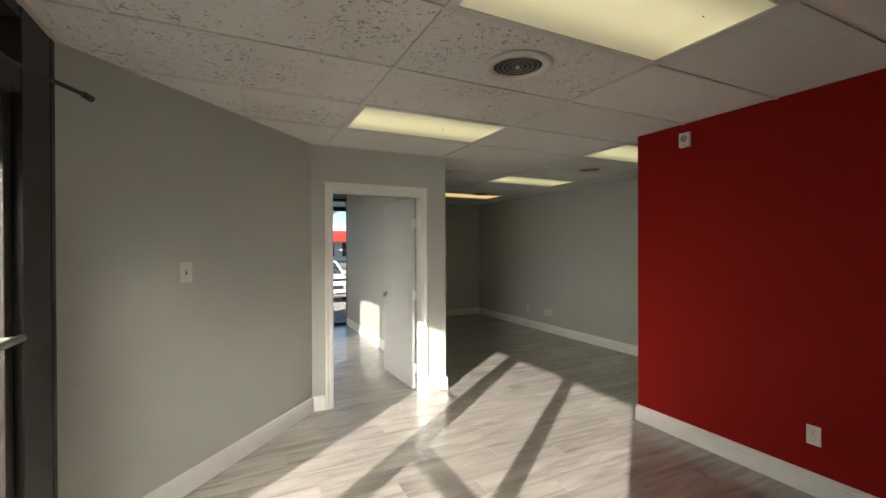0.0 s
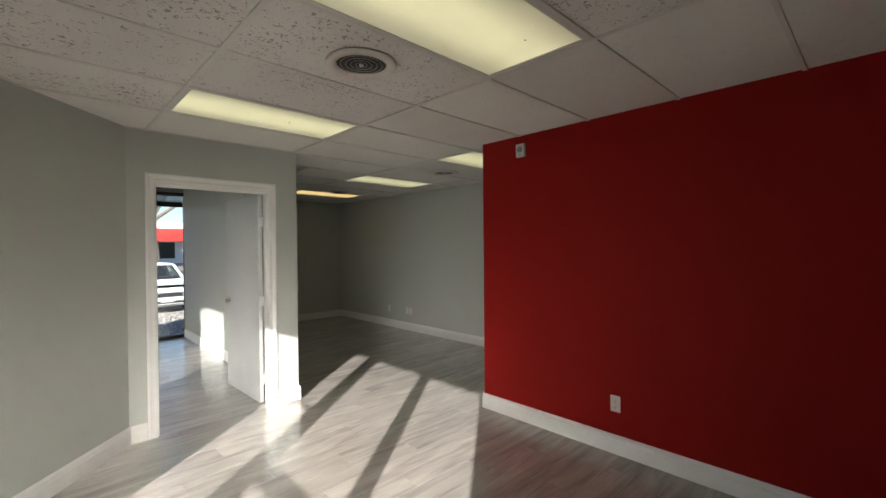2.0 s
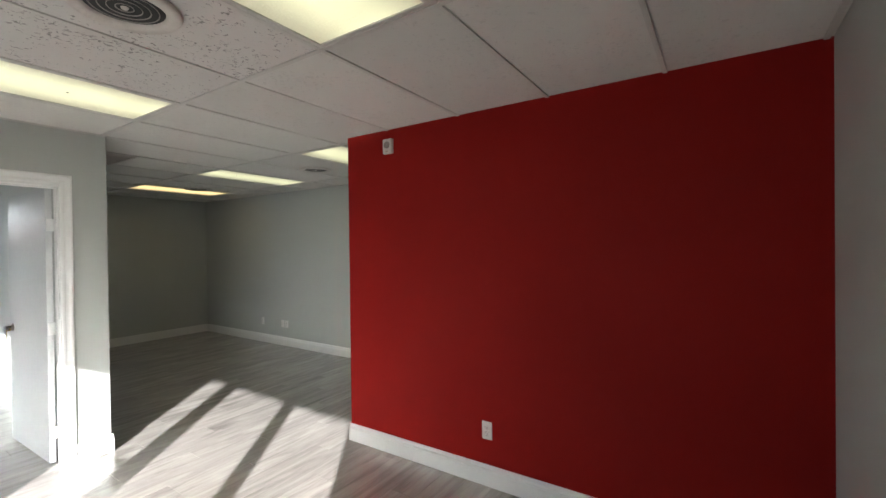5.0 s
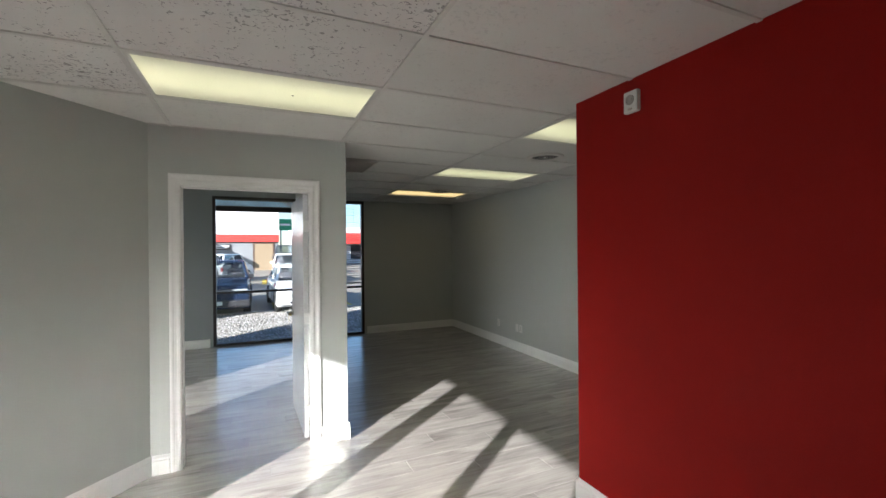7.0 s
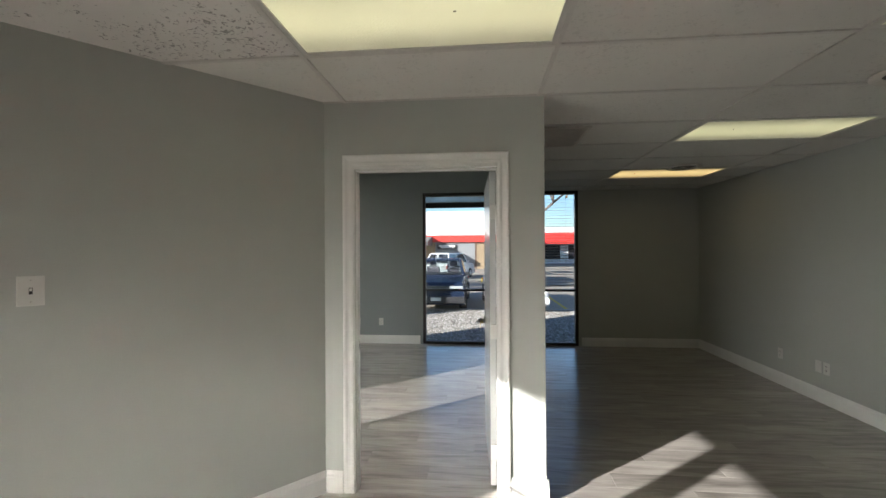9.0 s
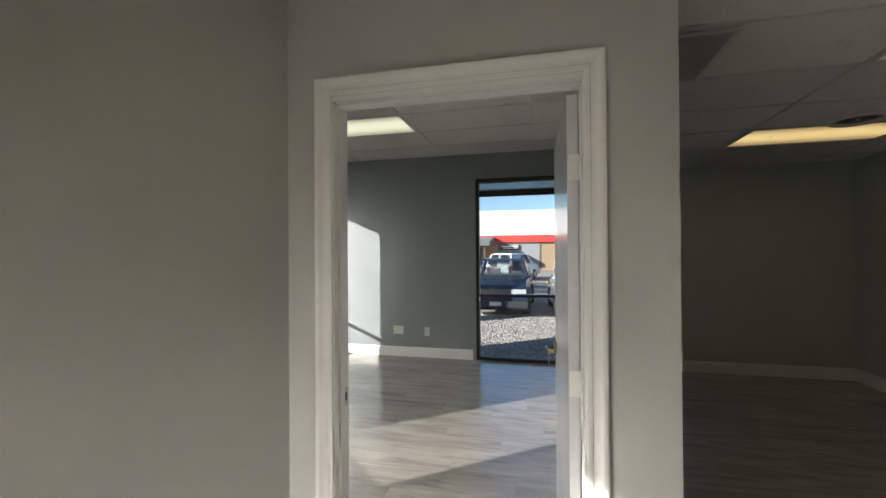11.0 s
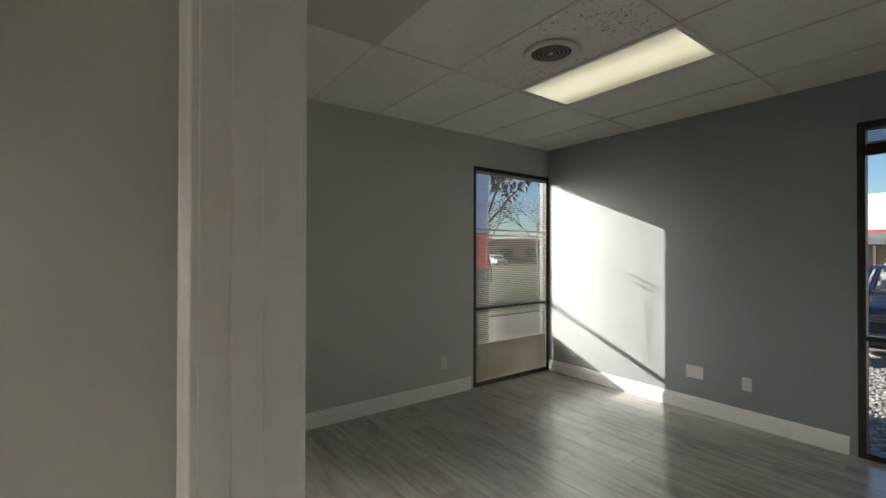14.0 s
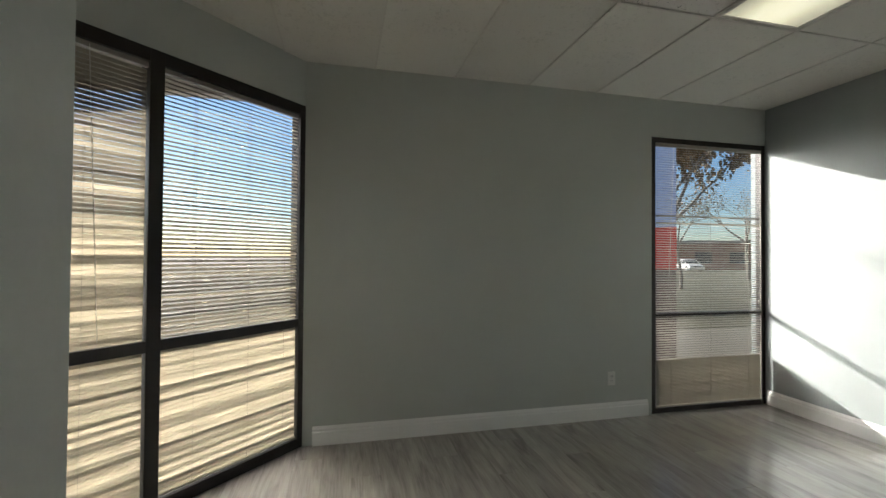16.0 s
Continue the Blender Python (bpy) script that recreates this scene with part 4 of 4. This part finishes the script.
P_BLUE = surface("navy_car_paint", (0.014, 0.024, 0.05), 0.25, 0.05, 20, 1, 0, 0.0, 0.4)
P_WHITE = surface("white_car_paint", (0.78, 0.78, 0.76), 0.25, 0.03, 20, 1, 0, 0, 0.6)
P_SILVER = surface("silver_car_paint", (0.5, 0.5, 0.5), 0.3, 0.03, 20, 1, 0, 0.5)
P_DARK = surface("dark_van_paint", (0.05, 0.055, 0.065), 0.25, 0.05, 20, 1, 0)
GZ = Z_G
vehicle("pickup_truck", pose(0.86, 15.0, GZ), "navy blue pickup truck parked facing the gravel bed", "pickup truck", P_BLUE, 4.9, 0.87, 0.98, 1.05, 1.62, 1.35, 1.95, 2.75, 3.0, bed=1.03, low_trim=M_TRIM)
vehicle("parked_car", pose(3.30, 14.8, GZ, 0, 0, 3), "white sedan parked facing the gravel bed", "car", P_WHITE, 4.5, 0.86, 0.80, 0.92, 1.42, 1.15, 1.85, 3.1, 3.9)
vehicle("suv", pose(0.9, 33.5, GZ, 0, 0, 160), "silver-white SUV parked before the grey building", "suv", P_WHITE, 4.6, 0.9, 1.0, 1.05, 1.72, 1.2, 1.7, 4.0, 4.45, low_trim=M_TRIM, rear_view=True)
vehicle("parked_pickup", pose(-2.8, 31.5, GZ, 0, 0, 150), "white pickup parked before the awning", "pickup truck", P_WHITE, 5.0, 0.9, 1.05, 1.1, 1.75, 1.4, 1.9, 2.9, 3.1, bed=1.05)
vehicle("van", pose(3.75, 31.5, GZ, 0, 0, 178), "white van with dark windows in the lot", "van", P_WHITE, 5.0, 0.95, 1.0, 1.1, 1.72, 1.0, 1.5, 4.6, 4.9, rear_view=True)
vehicle("dark_van", pose(4.1, 38.5, GZ, 0, 0, 178), "dark van standing behind the white van", "van", P_DARK, 5.0, 0.98, 1.2, 1.3, 2.3, 1.0, 1.5, 4.6, 4.9, rear_view=True)
vehicle("street_car", pose(-42.0, 38, GZ + 0.03, 0, 0, 70), "white car on the street beyond the lawn", "car", P_WHITE, 4.5, 0.86, 0.80, 0.92, 1.42, 1.15, 1.85, 3.1, 3.9)
vehicle("street_car", pose(-40.0, 46, GZ + 0.03, 0, 0, 70), "white car on the street beyond the lawn", "car", P_WHITE, 4.5, 0.86, 0.80, 0.92, 1.42, 1.15, 1.85, 3.1, 3.9)
vehicle("blue_car", pose(8.4, 20.0, GZ, 0, 0, 4), "blue sedan parked in the lot", "car", surface("blue_car_paint", (0.03, 0.10, 0.30), 0.25), 4.5, 0.86, 0.80, 0.92, 1.42, 1.15, 1.85, 3.1, 3.9)

bm = bmesh.new()
for x in (-0.6, 2.45, 4.9, 7.4):
    box(bm, x - 0.05, x + 0.05, 15.6, 20.5, Z_G, Z_G + 0.004)
box(bm, 2.2, 2.9, 27.5, 32.0, Z_G, Z_G + 0.004)
structure("parking_lines", bm, M_YELLOW, "faded yellow parking lines", "road marking")

# building across the lot
b = empty("lot_building", pose(0, 46, Z_G), "long white metal building with red band and grey base", "building")
part("wall", boxes((-30, 3.9, 0, 12, 0, 2.75)), M_BGREY, b, "grey block base wall")
part("upper_wall", boxes((-30.02, 3.92, -0.25, 12, 3.45, 5.9)), M_BWHITE, b, "white metal siding")
part("band", boxes((-30.02, 3.93, -0.28, 12, 2.75, 3.45)), M_BRED, b, "red painted band")
for k in range(28):
    part("siding_rib", boxes((-30 + k * 1.2, -29.95 + k * 1.2, -0.27, -0.25, 3.46, 5.9)), M_BWHITE, b)
d = part("door", boxes((1.75, 3.35, -0.06, 0.0, 0, 2.55)), M_TAN, b, "tan loading door")
part("door_frame", boxes((1.58, 1.75, -0.08, 0.0, 0, 2.7), (3.35, 3.5, -0.08, 0.0, 0, 2.7), (1.75, 3.35, -0.08, 0, 2.55, 2.7)), M_BROWN, d)
s = part("sign", boxes((-2.3, -0.3, -0.12, -0.02, 2.0, 2.5), bevel=0.03), M_BLACK, b, "black sign with two white lines of writing")
part("sign_line", boxes((-2.15, -0.45, -0.13, -0.12, 2.29, 2.41)), M_BWHITE, s)
part("sign_line", boxes((-1.95, -0.65, -0.13, -0.12, 2.13, 2.20)), M_BWHITE, s)
part("entry_wall", boxes((-3.6, -2.5, -0.3, 0.0, 0, 2.7)), M_TAN, b, "tan entry wall")
part("awning", prism(bmesh.new(), [(-4.0, 2.4), (-4.0, 2.75), (-0.3, 3.3), (-0.3, 2.4)], -14, -2.8), surface("awning_metal", (0.10, 0.115, 0.12), 0.6), b, "dark grey metal awning")
for x in (-13.5, -8.2, -3.3):
    part("awning_post", boxes((x - 0.07, x + 0.07, -3.8, -3.66, 0, 2.4)), M_BROWN, b)
for x in (-12, -9.6, -7.2, -5):
    part("window", boxes((x - 0.8, x + 0.8, -0.04, 0.0, 0.8, 2.2)), M_CARGLASS, b, "dark shop window")
b = empty("far_building", pose(0, 62, Z_G), "far white building with red awning and shop windows", "building")
part("wall", boxes((6.5, 40, 0, 10, 0, 5.0)), M_BWHITE, b)
part("awning", prism(bmesh.new(), [(-2.0, 2.7), (-2.0, 3.0), (0, 4.3), (0, 2.7)], 6.5, 40), M_BRED, b, "red sloping awning")
for k in range(9):
    part("window", boxes((7.2 + k * 3.5, 9.6 + k * 3.5, -0.05, 0, 0.6, 2.6)), M_CARGLASS, b, "dark shop window")
g = empty("street_sign", pose(4.75, 49, Z_G), "green rectangular street sign board on posts", "sign")
part("board", boxes((-0.75, 1.5, -0.08, 0.08, 4.0, 5.2), bevel=0.02), M_GREEN, g)
part("emblem", boxes((0.75, 1.3, -0.1, -0.08, 4.3, 4.9)), M_BRED, g, "red square emblem")
part("line", boxes((-0.55, 0.45, -0.1, -0.08, 4.5, 4.7)), M_BWHITE, g)
for x in (-0.5, 1.2):
    part("post", boxes((x - 0.08, x + 0.08, -0.06, 0.06, 0, 4.0)), M_STEEL, g)

# street side
p = empty("sign_pillar", pose(-4.6, 10.75, Z_G, 0, 0, -42), "square sign pillar with pale blue top and red band", "sign")
part("shaft", boxes((-0.34, 0.34, -0.2, 0.2, 0, 1.55)), surface("dark_brick_base", (0.12, 0.08, 0.075), 0.85, 0.2, 20, 2, 0.3), p)
part("red_band", boxes((-0.345, 0.345, -0.205, 0.205, 1.55, 2.25)), M_BRED, p)
part("panel", boxes((-0.34, 0.34, -0.2, 0.2, 2.25, 4.2)), M_SIGNBLUE, p)
n = part("number_plate", boxes((-0.30, 0.02, -0.22, -0.2, 2.60, 3.0)), M_NAVY, p)
txt = bpy.data.curves.new("number", "FONT")
txt.body, txt.size, txt.extrude, txt.align_x, txt.align_y = "6", 0.34, 0.004, "CENTER", "CENTER"
tx = new("number", txt)
tx.data.materials.append(M_BWHITE)
tx.parent = n
tx.matrix_basis = pose(-0.14, -0.226, 2.8, 90)
b = empty("street_building", pose(-48, 52, Z_G, 0, 0, 42), "low brick building beyond the street", "building")
part("wall", boxes((-25, 25, 0, 8, 0, 3.6)), surface("distant_brick", (0.20, 0.11, 0.08), 0.9, 0.15, 3, 0.3, 0), b)
part("roof", boxes((-25.4, 25.4, -0.4, 8.4, 3.6, 4.0)), M_ROOF, b)
for k in range(12):
    part("window", boxes((-23 + k * 4, -21 + k * 4, -0.05, 0, 0.9, 2.5)), M_CARGLASS, b)


def tree(m, label, height, seed, leaves, spread=0.55, leaf=0.05, limbs=5, r0=0.16, deep=4):
    rng = random.Random(seed)
    t = empty("tree", m, label, "tree")
    bm, tips = bmesh.new(), []

    def grow(p, d, length, r, level):
        q = p
        steps = 3
        for k in range(steps):
            d = (d + Vector((rng.uniform(-1, 1), rng.uniform(-1, 1), rng.uniform(-0.4, 0.8))) * 0.16).normalized()
            n = q + d * length / steps
            tube(bm, q, n, r * (1 - 0.15 * k), r * (1 - 0.15 * (k + 1)), 7 if level < 2 else 4)
            q = n
            if level >= 2:
                tips.append(q.copy())
        if level < deep:
            for _ in range(limbs if level == 0 else 3):
                side = Vector((rng.uniform(-1, 1), rng.uniform(-1, 1), rng.uniform(-0.1, 0.9))).normalized()
                grow(q, (d * (1 - spread) + side * spread * 1.3).normalized(), length * rng.uniform(0.55, 0.8), r * 0.5, level + 1)
    grow(Vector((0, 0, 0)), Vector((0, 0, 1)), height * 0.36, r0, 0)
    part("trunk", bm, M_BARK, t, "pale bare trunk and branches")
    vs, fs = [], []
    for _ in range(leaves):
        c = rng.choice(tips) + Vector((rng.gauss(0, 1), rng.gauss(0, 1), rng.gauss(0, 1))) * 0.16
        rot = Euler((rng.uniform(0, 6), rng.uniform(0, 6), rng.uniform(0, 6))).to_matrix()
        s = leaf * rng.uniform(0.6, 1.4)
        k = len(vs)
        vs += [c + rot @ Vector(q) * s for q in ((-1, 0, 0), (0, -0.6, 0.1), (1, 0, 0), (0, 0.6, 0.1))]
        fs.append((k, k + 1, k + 2, k + 3))
    me = bpy.data.meshes.new("crown")
    me.from_pydata([tuple(v) for v in vs], [], fs)
    me.materials.append(M_LEAF)
    c = new("crown", me)
    c.parent = t
    c["label"] = "sparse brown autumn leaves"


tree(pose(4.75, 24, Z_G), "tall street tree with pale trunk and few brown leaves", 8.5, 3, 2500, leaf=0.09, r0=0.2)
tree(pose(-9.8, 15.2, Z_G), "leafy brown oak beside the lawn", 7.5, 8, 12000, leaf=0.08, r0=0.13)
tree(pose(-17.5, 23.0, Z_G), "bare winter tree on the lawn", 6.2, 12, 900, leaf=0.06, r0=0.11, deep=5, spread=0.62)
tree(pose(-24, 35, Z_G), "bare winter tree by the street", 8.0, 21, 400, leaf=0.06, r0=0.16)
tree(pose(7.5, 19.0, Z_G), "small bare tree by the parked cars", 5.0, 33, 500, leaf=0.06, r0=0.10)

# ---- floor boards ----
floor = tagged(new("floor"), "grey oak-look vinyl plank floor", "floor", kind="structure")
_cache = {}


def plank_mesh(length, width):
    key_ = (round(length, 3), round(width, 3))
    if key_ not in _cache:
        vs = []
        for z, i in ((-0.007, 0.0004), (-0.0009, 0.0004), (0.0, 0.0013)):
            vs += [(i, i, z), (length - i, i, z), (length - i, width - i, z), (i, width - i, z)]
        fs = [(8, 9, 10, 11)]
        for a in (0, 4):
            fs += [(a + k, a + (k + 1) % 4, a + 4 + (k + 1) % 4, a + 4 + k) for k in range(4)]
        me = bpy.data.meshes.new("plank")
        me.from_pydata(vs, [], fs)
        me.materials.append(M_FLOOR)
        _cache[key_] = me
    return _cache[key_]


P_W, P_L = 0.182, 1.22
row, y = 0, 0.36
while y < 9.40:
    w = min(P_W, 9.40 - y)
    yc = y + w / 2
    x_min = X_STORE - 0.08 if yc < 3.62 else (max(X_WEST - 0.07, 3.42 - yc) if yc < 5.15 else X_WEST - 0.07)
    x = -1.7 - (row * 0.4567) % P_L
    while x < 5.56:
        a, e = max(x, x_min), min(x + P_L, 5.56)
        if e - a > 0.03:
            o = new("plank", plank_mesh(e - a, w))
            o.parent = floor
            o.location = (a, y, 0)
        x += P_L
    y += P_W
    row += 1
